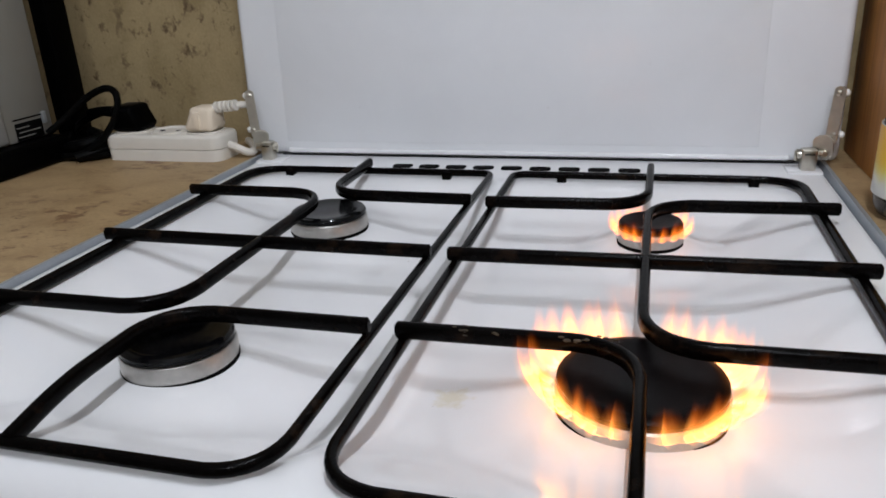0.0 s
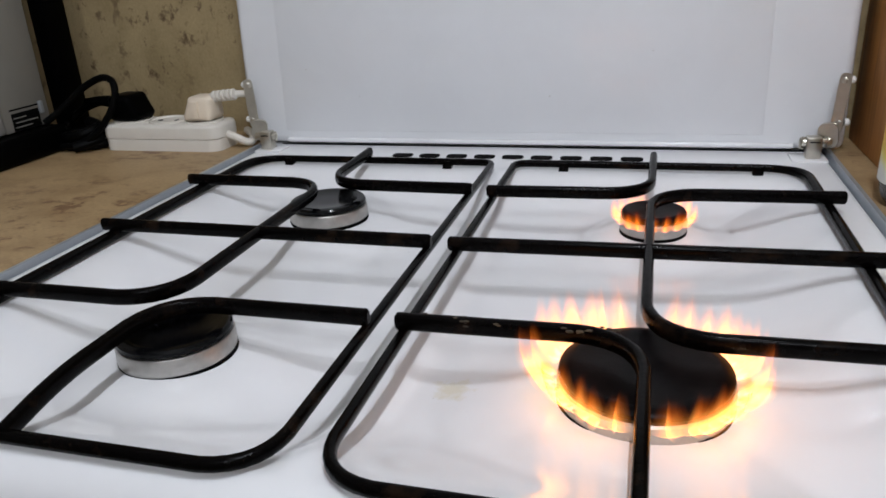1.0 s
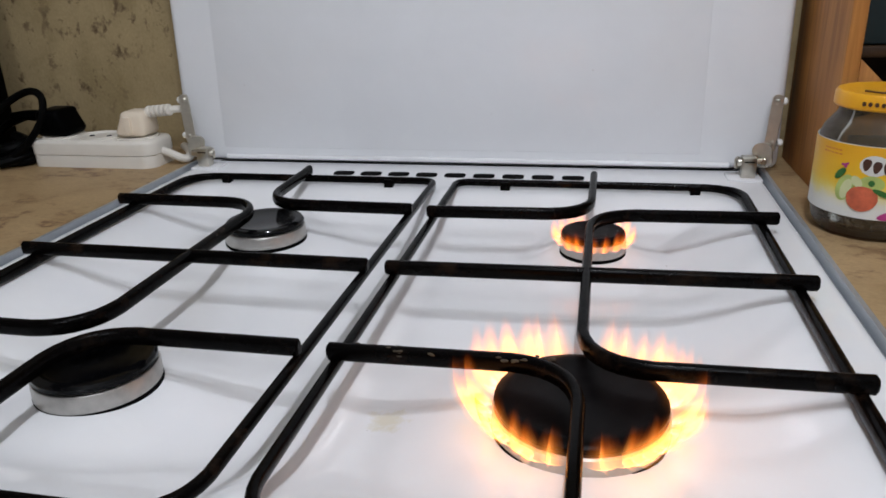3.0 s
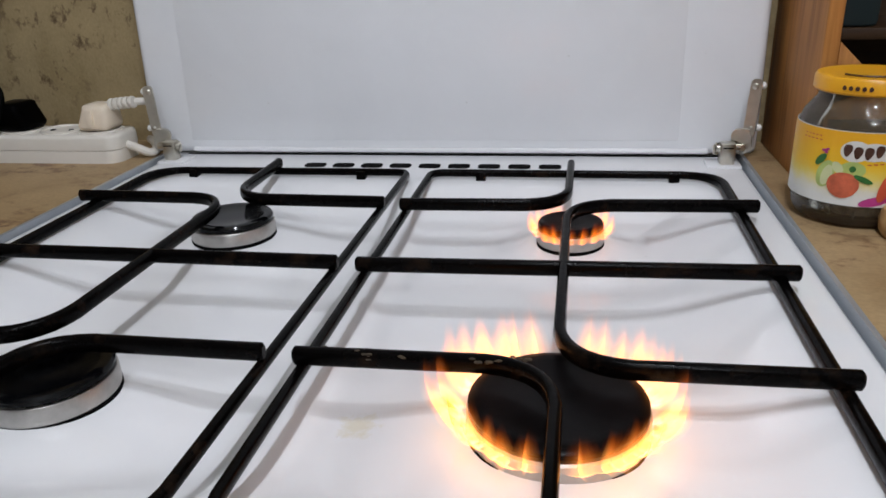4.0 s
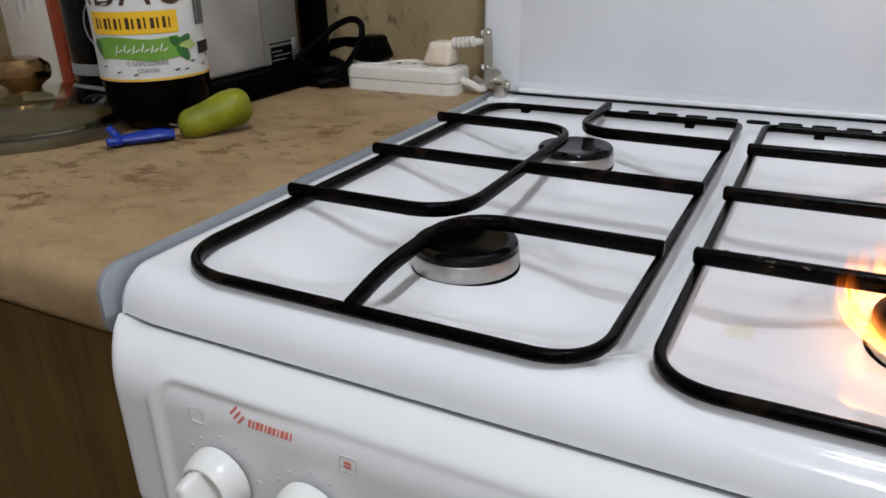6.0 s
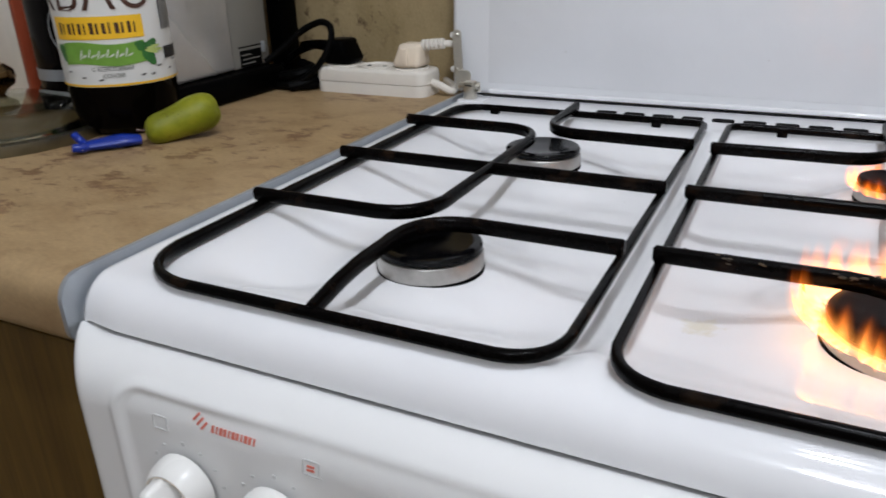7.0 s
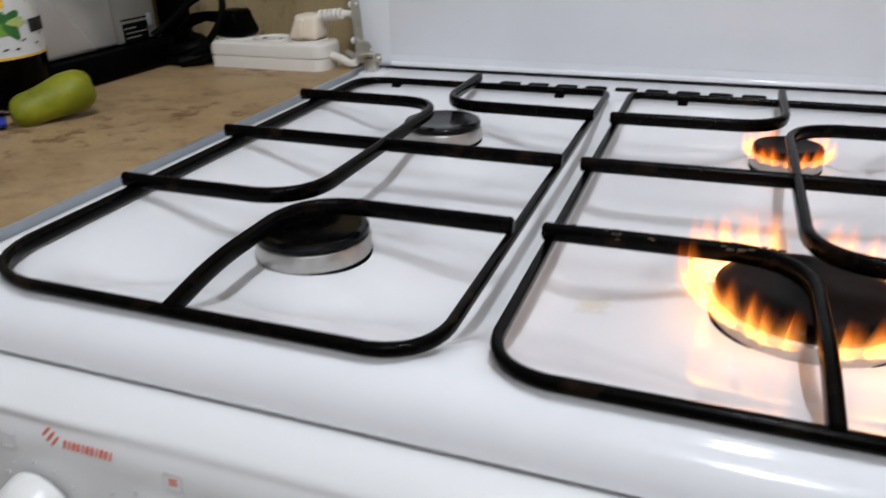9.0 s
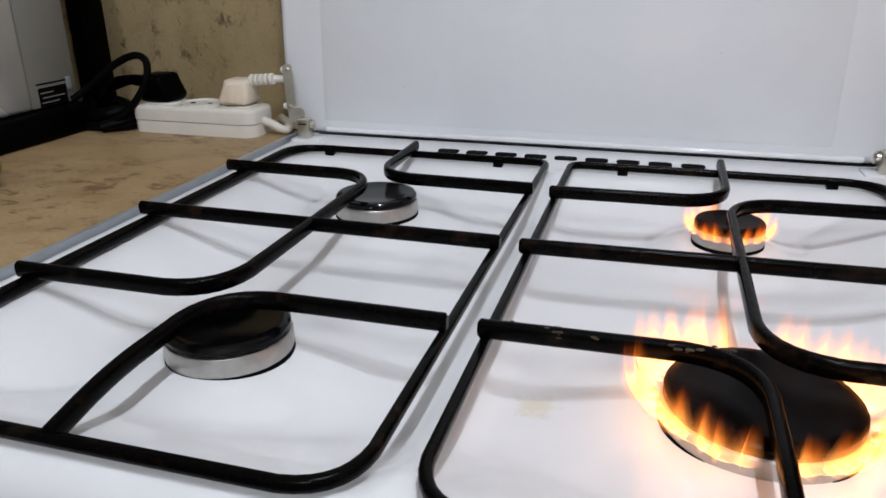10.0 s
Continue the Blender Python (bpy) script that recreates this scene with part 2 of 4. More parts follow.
def lathe(profile, segs=48, caps=True):
    """Turns (radius, height) pairs round the z axis."""
    bm = bmesh.new()
    rings = []
    for r, z in profile:
        rings.append([bm.verts.new((r * math.cos(2 * math.pi * i / segs), r * math.sin(2 * math.pi * i / segs), z)) for i in range(segs)])
    for a, b in zip(rings, rings[1:]):
        for i in range(segs):
            j = (i + 1) % segs
            bm.faces.new((a[i], a[j], b[j], b[i]))
    if caps:
        bm.faces.new(rings[0][::-1])
        bm.faces.new(rings[-1])
    return bm


def fillet(points, radius, steps=7):
    """A polyline with its inner corners rounded."""
    pts = [Vector(p) for p in points]
    out = [pts[0]]
    for a, b, c in zip(pts, pts[1:], pts[2:]):
        u, v = (a - b), (c - b)
        r = min(radius, u.length * 0.49, v.length * 0.49)
        p, q = b + u.normalized() * r, b + v.normalized() * r
        for i in range(steps + 1):
            s = i / steps
            out.append(p * (1 - s) ** 2 + b * (2 * s * (1 - s)) * 0.82 + (p + q) * (s * (1 - s)) * 0.18 + q * s ** 2)
    return out + [pts[-1]]


def tube(points, radius, segs=12, closed=False, caps=True, flat=1.0, bm=None, square=1.0):
    """A round bar along a polyline."""
    bm = bm or bmesh.new()
    pts = [Vector(p) for p in points]
    n = len(pts)
    rings = []
    side = None
    for i, p in enumerate(pts):
        if closed:
            d = pts[(i + 1) % n] - pts[i - 1]
        else:
            d = pts[min(i + 1, n - 1)] - pts[max(i - 1, 0)]
        d.normalize()
        if side is None:
            side = d.cross(Vector((0, 0, 1)))
            if side.length < 0.01:
                side = d.cross(Vector((1, 0, 0)))
        side = (side - d * side.dot(d)).normalized()
        up = side.cross(d)
        rad = radius(i / max(1, n - 1)) if callable(radius) else radius
        ring = []
        for k in range(segs):
            c, q = math.cos(2 * math.pi * k / segs), math.sin(2 * math.pi * k / segs)
            c, q = math.copysign(abs(c) ** square, c), math.copysign(abs(q) ** square, q)
            ring.append(bm.verts.new(p + side * (rad * c) + up * (flat * rad * q)))
        rings.append(ring)
    pairs = list(zip(rings, rings[1:])) + ([(rings[-1], rings[0])] if closed else [])
    for a, b in pairs:
        for k in range(segs):
            j = (k + 1) % segs
            bm.faces.new((a[k], a[j], b[j], b[k]))
    if caps and not closed:
        for ring, way in ((rings[0], -1), (rings[-1], 1)):
            bm.faces.new(ring[::way])
    return bm


def bar(points, radius, bend=0.03, flat=1.0, square=1.0):
    """A bar with slightly domed ends."""
    pts = fillet(points, bend)
    a, b = (pts[0] - pts[1]).normalized(), (pts[-1] - pts[-2]).normalized()
    pts = [pts[0] + a * radius * 0.35] + pts + [pts[-1] + b * radius * 0.35]
    return tube(pts, lambda s: radius * 0.72 if s in (0.0, 1.0) else radius, 16, False, True, flat, None, square)


def smooth_path(points, steps=8):
    """A flowing line through the points."""
    p = [Vector(q) for q in points]
    p = [p[0]] + p + [p[-1]]
    out = []
    for a, b, c, d in zip(p, p[1:], p[2:], p[3:]):
        for i in range(steps):
            t = i / steps
            out.append(0.5 * ((2 * b) + (c - a) * t + (2 * a - 5 * b + 4 * c - d) * t * t + (3 * b - a - 3 * c + d) * t ** 3))
    return out + [p[-2]]


def arc_patch(radius, a0, a1, z0, z1, segs=24, thick=0.0004, rows=1):
    """A thin curved sheet on a cylinder."""
    bm = bmesh.new()
    vs = []
    for r in (radius, radius + thick):
        vs.append([[bm.verts.new((r * math.cos(a0 + (a1 - a0) * i / segs), r * math.sin(a0 + (a1 - a0) * i / segs), z0 + (z1 - z0) * k / rows)) for i in range(segs + 1)] for k in range(rows + 1)])
    for k in range(rows):
        for i in range(segs):
            bm.faces.new((vs[1][k][i], vs[1][k][i + 1], vs[1][k + 1][i + 1], vs[1][k + 1][i]))
    for i in range(segs):
        bm.faces.new((vs[0][0][i], vs[0][0][i + 1], vs[1][0][i + 1], vs[1][0][i]))
        bm.faces.new((vs[0][rows][i], vs[0][rows][i + 1], vs[1][rows][i + 1], vs[1][rows][i]))
    for i in (0, segs):
        for k in range(rows):
            bm.faces.new((vs[0][k][i], vs[1][k][i], vs[1][k + 1][i], vs[0][k + 1][i]))
    return bm


def smoothstep(a, b, x):
    t = max(0.0, min(1.0, (x - a) / (b - a)))
    return t * t * (3 - 2 * t)


# ---- the room ----
TOP = 0.8768          # counter height
RIM = 0.874          # rim of the hob
WALL_Y = 0.645


def structure(name, bm, mat, label, smooth=False):
    return tagged(part(name, bm, mat, None, "", smooth), label, name.split("_")[0], "", "structure")


structure("floor", box(-1.7, 1.5, -2.6, 0.745, -0.05, 0.0), FLOOR, "brown linoleum kitchen floor")
structure("ceiling", box(-1.7, 1.5, -2.6, 0.745, 2.5, 2.6), CEIL, "white painted kitchen ceiling")
structure("wall_north", box(-1.7, 1.5, WALL_Y + 0.006, 0.745, 0.0, 2.5), PAINT, "cream painted wall behind the stove")
structure("wall_south", box(-1.7, 1.5, -2.7, -2.6, 0.0, 2.5), PAINT, "cream painted kitchen wall")
structure("wall_west", box(-1.8, -1.7, -2.6, 0.745, 0.0, 2.5), PAINT, "cream painted kitchen wall")
structure("wall_east", box(1.5, 1.6, -2.6, 0.745, 0.0, 2.5), PAINT, "cream painted kitchen wall")
structure("wall_panel", box(-1.69, 1.49, WALL_Y, WALL_Y + 0.005, 0.80, 1.50), WALLPANEL, "mottled beige stone-look laminate splashback panel")

lamp = thing("pendant_lamp", LAMP, "white two-bulb pendant lamp hanging from the ceiling", "lamp")
part("canopy", lathe([(0.001, 0.639), (0.06, 0.639), (0.055, 0.61), (0.012, 0.595), (0.006, 0.59), (0.006, 0.0)]), CEIL, lamp)
part("arm", bar([(0, BULBS[0], -0.06), (0, BULBS[0], 0.0), (0, BULBS[1], 0.0), (0, BULBS[1], -0.06)], 0.007, 0.02), STEEL, lamp)
for by in BULBS:
    part("socket", moved(lathe([(0.016, -0.10), (0.016, -0.05), (0.010, -0.045)], 20), Matrix.Translation((0, by, 0))), CEIL, lamp)

# made-up fixture that carries the added fill light
fill_rose = thing("unseen_fill_lamp", FILL_AT, "round ceiling fixture added out of view for the fill light", "lamp")
part("rose", lathe([(0.001, 0.199), (0.07, 0.199), (0.065, 0.18), (0.012, 0.175), (0.012, 0.14), (0.05, 0.135), (0.05, 0.125)]), CEIL, fill_rose)

# ---- counters and cabinets ----
def counter_section(x0, x1):
    """A worktop with a rounded front edge."""
    bm = bmesh.new()
    prof = []
    y0, t, r = 0.099, 0.038, 0.014
    for i in range(7):
        a = math.pi / 2 * i / 6
        prof.append((y0 + r - r * math.sin(a), TOP - r + r * math.cos(a)))
    for i in range(5):
        a = math.pi / 2 * i / 4
        prof.append((y0 + 0.008 - 0.008 * math.cos(a), TOP - t + 0.008 - 0.008 * math.sin(a)))
    prof += [(WALL_Y - 0.001, TOP - t), (WALL_Y - 0.001, TOP)]
    ends = [[bm.verts.new((x, y, z)) for y, z in prof] for x in (x0, x1)]
    n = len(prof)
    for i in range(n):
        j = (i + 1) % n
        bm.faces.new((ends[0][i], ends[0][j], ends[1][j], ends[1][i]))
    bm.faces.new(ends[0])
    bm.faces.new(ends[1][::-1])
    return bm


for x0, x1, xe in ((-1.68, -0.2635, -0.2635), (0.2635, 1.48, 0.2605)):
    c = tagged(part("worktop", counter_section(x0, x1), COUNTER), "beige brown mottled stone-look laminate kitchen worktop", "worktop")
    strip = part("end_strip", moved(counter_section(xe, xe + 0.003), Matrix.Translation((0, 0, 0.0008))), EDGE, c, "grey aluminium end strip")
for x0, x1 in ((-1.68, -0.268), (0.268, 1.48)):
    cab = thing("base_cabinet", ((x0 + x1) / 2, 0.0, 0.0), "dark brown wooden base cabinet under the worktop", "cabinet")
    w = (x1 - x0) / 2
    part("body", box(-w, w, 0.135, WALL_Y - 0.01, 0.08, TOP - 0.039), CABINET, cab, "", False)
    part("plinth", box(-w, w, 0.18, 0.20, 0.0, 0.08), CABINET, cab, "", False)
    for k in range(3):
        a, b = -w + k * 2 * w / 3 + 0.002, -w + (k + 1) * 2 * w / 3 - 0.002
        part("door", box(a, b, 0.116, 0.134, 0.09, TOP - 0.05, 0.002), CABINET, cab)

# ---- the stove ----
HX, HY0, HY1 = 0.2592, 0.104, 0.612
stove = thing("gas_stove", (0, 0, 0), "white enamelled gas stove with its lid raised", "stove")


BURNERS = ((-0.1125, 0.2195, 0.0315), (-0.118, 0.428, 0.0315), (0.1230, 0.430, 0.0235), (0.121, 0.2205, 0.0400))


def hob_height(x, y):
    """The pressed hob: a flat rim, a wide dish with sloping sides, and a low ridge down the middle."""
    hx, hy, r = 0.236, 0.209, 0.05
    qx, qy = abs(x) - (hx - r), abs(y - 0.326) - (hy - r)
    d = math.hypot(max(qx, 0), max(qy, 0)) + min(max(qx, qy), 0) - r
    z = RIM - 0.0255 * (1 - math.exp(-(max(0.0, -d) / 0.047) ** 2))
    z += 0.006 * math.exp(-(x / 0.011) ** 2) * smoothstep(0.0, 0.03, -d)
    for bx, by, br in BURNERS:
        rr = math.hypot(x - bx, y - by)
        z += 0.0122 * math.exp(-(rr / (br * 1.80)) ** 4) * smoothstep(0.0, 0.07, -d)
    return z


def hob_mesh():
    bm = bmesh.new()
    nx = 150
    ys = []
    for i in range(9):
        a = math.pi / 2 * i / 8
        ys.append((HY0 + 0.020 * (1 - math.cos(a)), RIM - 0.021 + 0.021 * math.sin(a)))
    steps = 150
    for i in range(1, steps + 1):
        ys.append((HY0 + 0.020 + (HY1 - HY0 - 0.020) * i / steps, None))
    rows = []
    for y, zf in ys:
        row = []
        for i in range(nx + 1):
            q = 2.0 * i / nx - 1
            x = HX * (q + 0.05 * math.sin(math.pi * q) * 0.9)
            edge = HX - abs(x)
            z = hob_height(x, y) if zf is None else zf
            if edge < 0.0025:
                z -= 0.0025 - math.sqrt(max(0, 0.0025 ** 2 - (0.0025 - edge) ** 2))
            yy = y + 0.003 * smoothstep(0.03, 0.0, edge) * smoothstep(0.18, 0.11, y)
            # the front corners are rounded in plan
            u = max(0.0, min(1.0, (0.160 - y) / (0.160 - HY0)))
            x *= 1 - 0.008 * (1 - math.sqrt(1 - 0.96 * u * u)) * smoothstep(0.75, 1.0, abs(x) / HX)
            row.append(bm.verts.new((x, yy, z)))
        rows.append(row)
    for a, b in zip(rows, rows[1:]):
        for i in range(nx):
            bm.faces.new((a[i], a[i + 1], b[i + 1], b[i]))
    # skirt down the four sides
    rim = rows[0] + [r[-1] for r in rows[1:]] + rows[-1][-2::-1] + [r[0] for r in rows[-2:0:-1]]
    low = [bm.verts.new((v.co.x, v.co.y, v.co.z - 0.0008 if v.co.y < HY0 + 0.0035 and v.co.z < RIM - 0.020 else min(v.co.z - 0.004, RIM - 0.022))) for v in rim]
    for i in range(len(rim)):
        j = (i + 1) % len(rim)
        bm.faces.new((rim[j], rim[i], low[i], low[j]))
    return bm


part("hob_top", hob_mesh(), ENAMEL, stove, "white glossy enamel hob with a pressed dish", True, 1.2)
part("body", box(-0.248, 0.248, 0.118, 0.605, 0.06, 0.838, 0.003), ENAMEL, stove)
for sx in (-0.2, 0.2):
    for sy in (0.16, 0.56):
        part("foot", moved(lathe([(0.02, 0.0), (0.02, 0.012), (0.012, 0.016), (0.012, 0.06)], 20), Matrix.Translation((sx, sy, 0))), BLACK, stove)

# front control panel: a bulging sheet with a recessed field
PTOP = 0.8506


def panel_y(x, z):
    y = 0.0800 + 0.022 * (1 - math.sqrt(max(0.0, 1 - max(0.0, 1 - (PTOP - z) / 0.026) ** 2)))
    y += 0.004 * (1 - math.sqrt(max(0.0, 1 - max(0.0, 1 - (HX - abs(x)) / 0.006) ** 2)))
    y += 0.006 * (1 - math.sqrt(max(0.0, 1 - max(0.0, 1 - (z - 0.752) / 0.010) ** 2)))
    field, corner = 0.8415, 0.016
    qx, qz = abs(x) - (0.212 - corner), (z - field) + corner
    d = math.hypot(max(qx, 0), max(qz, 0)) + min(max(qx, qz), 0) - corner
    # the field lies a little deeper than the border, behind a soft bead that dies out towards the middle
    fade = 0.35 + 0.65 * smoothstep(0.10, 0.17, abs(x))
    return y - 0.0022 * fade * math.exp(-(d / 0.0030) ** 2) + 0.0012 * smoothstep(0.003, -0.004, d)


def panel_x(x, y):
    """The sides draw in towards the front."""
    return x + (0.2403 + 0.74 * (y - 0.080) - HX) * smoothstep(0.215, 0.252, abs(x)) * (1 if x > 0 else -1)


def panel_mesh():
    bm = bmesh.new()
    nx, nz = 240, 80
    rows = []
    for k in range(nz + 1):
        z = 0.752 + (PTOP - 0.752) * k / nz
        row = []
        for i in range(nx + 1):
            x = -HX + 2 * HX * i / nx
            y = panel_y(x, z)
            row.append(bm.verts.new((panel_x(x, y), y, z)))
        rows.append(row)
    for a, b in zip(rows, rows[1:]):
        for i in range(nx):
            bm.faces.new((a[i], a[i + 1], b[i + 1], b[i]))
    rim = rows[0] + [r[-1] for r in rows[1:]] + rows[-1][-2::-1] + [r[0] for r in rows[-2:0:-1]]
    back = [bm.verts.new((v.co.x, 0.119, v.co.z - (0.006 * smoothstep(0.259, 0.240, abs(v.co.x)) if v.co.z > PTOP - 0.0005 else 0.0))) for v in rim]
    for i in range(len(rim)):
        j = (i + 1) % len(rim)
        bm.faces.new((rim[j], rim[i], back[i], back[j]))
    return bm


part("control_panel", panel_mesh(), PANEL, stove, "white control panel with a recessed field", True, 1.0)
oven = part("oven_door", box(-0.246, 0.246, 0.090, 0.117, 0.25, 0.742, 0.006), ENAMEL, stove)
part("handle", bar([(-0.17, 0.089, 0.70), (-0.17, 0.055, 0.70), (0.17, 0.055, 0.70), (0.17, 0.089, 0.70)], 0.008, 0.015), KNOB, oven)
part("drawer_front", box(-0.246, 0.246, 0.092, 0.117, 0.07, 0.243, 0.006), ENAMEL, stove)

# knobs
FRONT = 0.0786
def knob(x, z, turn):
    prof = [(0.0172, 0.0), (0.0171, 0.003), (0.0163, 0.0070), (0.0148, 0.0105), (0.0134, 0.0120), (0.0127, 0.0119), (0.0124, 0.0105), (0.0121, 0.0080), (0.001, 0.0078)]
    m = Matrix.Translation((x, FRONT, z)) @ pose(0, 0, 0, 90, 0, 0)
    k = part("knob", moved(lathe(prof, 48), m), KNOB, stove, "white round plastic knob with a raised grip")
    g = box(-0.0060, 0.0060, -0.0119, 0.0119, 0.0070, 0.0225, 0.0032, 4)
    for v in g.verts:
        v.co.x *= 1.0 - 0.42 * smoothstep(0.008, 0.022, v.co.z)
        v.co.y *= 1.0 - 0.10 * smoothstep(0.012, 0.022, v.co.z)
    part("grip", moved(g, m @ pose(0, 0, 0, 0, 0, turn)), KNOB, k)
    part("collar", moved(lathe([(0.0128, 0.0112), (0.0128, 0.0121), (0.0125, 0.0121), (0.0125, 0.0112)], 40, False), m), PLUG_WHITE, k)
    return k


KNOBS = ((-0.1725, 0.7965), (-0.1205, 0.7955))
for kx, kz in KNOBS:
    knob(kx, kz, 24)


def plate(x, z, w, h, mat, name="print_mark", slant=0.0, turn=0.0):
    b = box(-w / 2, w / 2, -0.0003, 0.0003, -h / 2, h / 2)
    if slant:
        for v in b.verts:
            v.co.x += slant * v.co.z
    lean = -math.degrees(math.atan((panel_y(x, z + 0.001) - panel_y(x, z - 0.001)) / 0.002))
    moved(b, Matrix.Translation((x, panel_y(x, z) - 0.0002, z)) @ pose(0, 0, 0, lean, 0, 0) @ pose(0, 0, 0, 0, turn, 0))
    return part(name, b, mat, stove, "", False)


# red maker's mark and name as plain shapes
for i in range(3):
    plate(-0.1625 + 0.0023 * i, 0.8352 - 0.0016 * i, 0.0011, 0.0050, PRINT_RED, "print_mark", 0.0, 40)
for i in range(11):
    plate(-0.1528 + 0.0023 * i, 0.8318, (0.0013, 0.0008, 0.0016)[i % 3], 0.0034, PRINT_RED, "print_mark", 0.12)
# grey symbols beside the knobs
for sx, sz, red in ((-0.185, 0.8265, False), (-0.1003, 0.8282, True), (-0.003, 0.8295, False)):
    plate(sx, sz + 0.0034, 0.0070, 0.0004, PRINT_GREY)
    plate(sx + 0.001, sz - 0.0036, 0.0084, 0.0004, PRINT_GREY)
    plate(sx - 0.0040, sz, 0.0004, 0.0066, PRINT_GREY)
    plate(sx + 0.0042, sz, 0.0004, 0.0066, PRINT_GREY)
    if red:
        plate(sx, sz + 0.0008, 0.0036, 0.0009, PRINT_RED)
        plate(sx, sz - 0.0010, 0.0036, 0.0009, PRINT_RED)
plate(-0.0045, 0.8285, 0.0034, 0.0030, PRINT_RED)
for kx, kz in KNOBS:
    for a in (35, 62, 90, 125, 150, 10):
        plate(kx + 0.0215 * math.cos(radians(a)), kz + 0.0215 * math.sin(radians(a)), 0.0016, 0.0010 + 0.0008 * (a % 3 == 0), PRINT_GREY)

# vent slots at the back of the hob: flat plates, the openings' shade painted black
for i in range(9):
    x = -0.1025 + 0.0258 * i
    dark_plate = box(-0.0094, 0.0094, -0.0060, 0.0060, -0.0006, 0.0006)
    edges = [e for e in dark_plate.edges if abs(e.verts[0].co.z - e.verts[1].co.z) > 0.0005]
    bmesh.ops.bevel(dark_plate, geom=edges, offset=0.004, segments=4, profile=0.5, affect="EDGES")
    v = part("vent_slot", moved(dark_plate, Matrix.Translation((x, 0.566, RIM + 0.0002))), GAP, stove)
# near-black strip in place of the shade between lid and hob
part("back_gap_shade", box(-0.245, 0.245, 0.6022, 0.606, RIM - 0.002, RIM + 0.0002, 0.0001), GAP, stove, "dark strip standing in for the shade in the gap under the lid")

# raised lid
LID_Y = 0.603
def lid_place(dz):
    return Matrix.Translation((0, LID_Y, RIM + dz)) @ pose(0, 0, 0, -2.5, 0, 0)


lid = part("lid", moved(box(-0.2785, 0.2745, -0.003, 0.017, 0.0, 0.49, 0.0075, 5), lid_place(0.0018)), LID_ENAMEL, stove, "white enamelled lid standing open")
part("inner_panel", moved(box(-0.236, 0.210, -0.0034, 0.004, 0.012, 0.468, 0.0003, 2), lid_place(0.0025)), LID_ENAMEL, lid)
part("bottom_lip", moved(bar([(-0.234, -0.0042, 0.0038), (0.234, -0.0042, 0.0038)], 0.0024), lid_place(0.0018)), ENAMEL, lid)


def hinge(s):
    """A riveted upright plate on the lid, a rounded knuckle and a bent block on the hob."""
    x, y = s * 0.2640, LID_Y - 0.0165

    def rounded(hw, hh, thick, r):
        b = box(-hw, hw, -thick, thick, -hh, hh)
        along = [e for e in b.edges if abs(e.verts[0].co.y - e.verts[1].co.y) > thick]
        bmesh.ops.bevel(b, geom=along, offset=r, segments=5, profile=0.5, affect="EDGES")
        return b
    h = part("hinge", moved(rounded(0.0044, 0.0235, 0.0012, 0.0036), Matrix.Translation((x, y, 0.9185)) @ pose(0, 0, 0, -3, s * 3.0, -s * 18)), STEEL, stove, "nickel plated steel lid hinge")
    part("flange", moved(box(-0.0008, 0.0008, -0.001, 0.009, -0.021, 0.021, 0.0006), Matrix.Translation((x + s * 0.0042, y + 0.002, 0.9180)) @ pose(0, 0, 0, -3, s * 3.0, 0)), STEEL, h)
    part("knuckle", moved(rounded(0.0075, 0.0100, 0.0024, 0.0055), Matrix.Translation((x - s * 0.0062, y - 0.0015, 0.8925)) @ pose(0, 0, 0, 0, -s * 8, -s * 20)), STEEL, h)
    blk = part("block", moved(box(-0.0058, 0.0058, -0.0055, 0.0055, -0.0092, 0.0085, 0.0012), Matrix.Translation((x - s * 0.0180, LID_Y - 0.026, RIM + 0.0108))), STEEL, h)
    part("seat_slot", moved(box(-0.0040, 0.0040, -0.0003, 0.0003, -0.0005, 0.0005), Matrix.Translation((x - s * 0.0180, LID_Y - 0.0316, RIM + 0.0155))), GAP, blk)
    part("ear", moved(rounded(0.0036, 0.0050, 0.0009, 0.0030), Matrix.Translation((x - s * 0.0262, LID_Y - 0.0245, RIM + 0.0135)) @ pose(0, 0, 0, 0, 0, s * 50)), STEEL, h)
    part("foot_plate", box(min(s * 0.230, s * 0.257), max(s * 0.230, s * 0.257), LID_Y - 0.036, LID_Y - 0.012, RIM - 0.0005, RIM + 0.0018, 0.0006), ENAMEL, h, "white enamelled plate")
    part("pin", moved(lathe([(0.0030, -0.011), (0.0034, -0.010), (0.0034, 0.010), (0.0030, 0.011)], 16), Matrix.Translation((x - s * 0.0160, LID_Y - 0.025, RIM + 0.0140)) @ pose(0, 0, 0, 0, 90, 0)), STEEL, h)
    for dz in (-0.016, 0.018):
        part("rivet", moved(lathe([(0.0026, 0.0), (0.0024, 0.0010), (0.0010, 0.0016)], 14), Matrix.Translation((x, y - 0.0010, 0.9185 + dz)) @ pose(0, 0, 0, 90, 0, -s * 18)), STEEL, h)
        part("plastic_stud", moved(lathe([(0.0030, 0.0), (0.0030, 0.003), (0.0015, 0.0042)], 14), Matrix.Translation((x + s * 0.0046, y + 0.002, 0.9185 + dz)) @ pose(0, 0, 0, 0, s * 90, 0)), KNOB, h, "white plastic stud")


hinge(-1)
hinge(1)


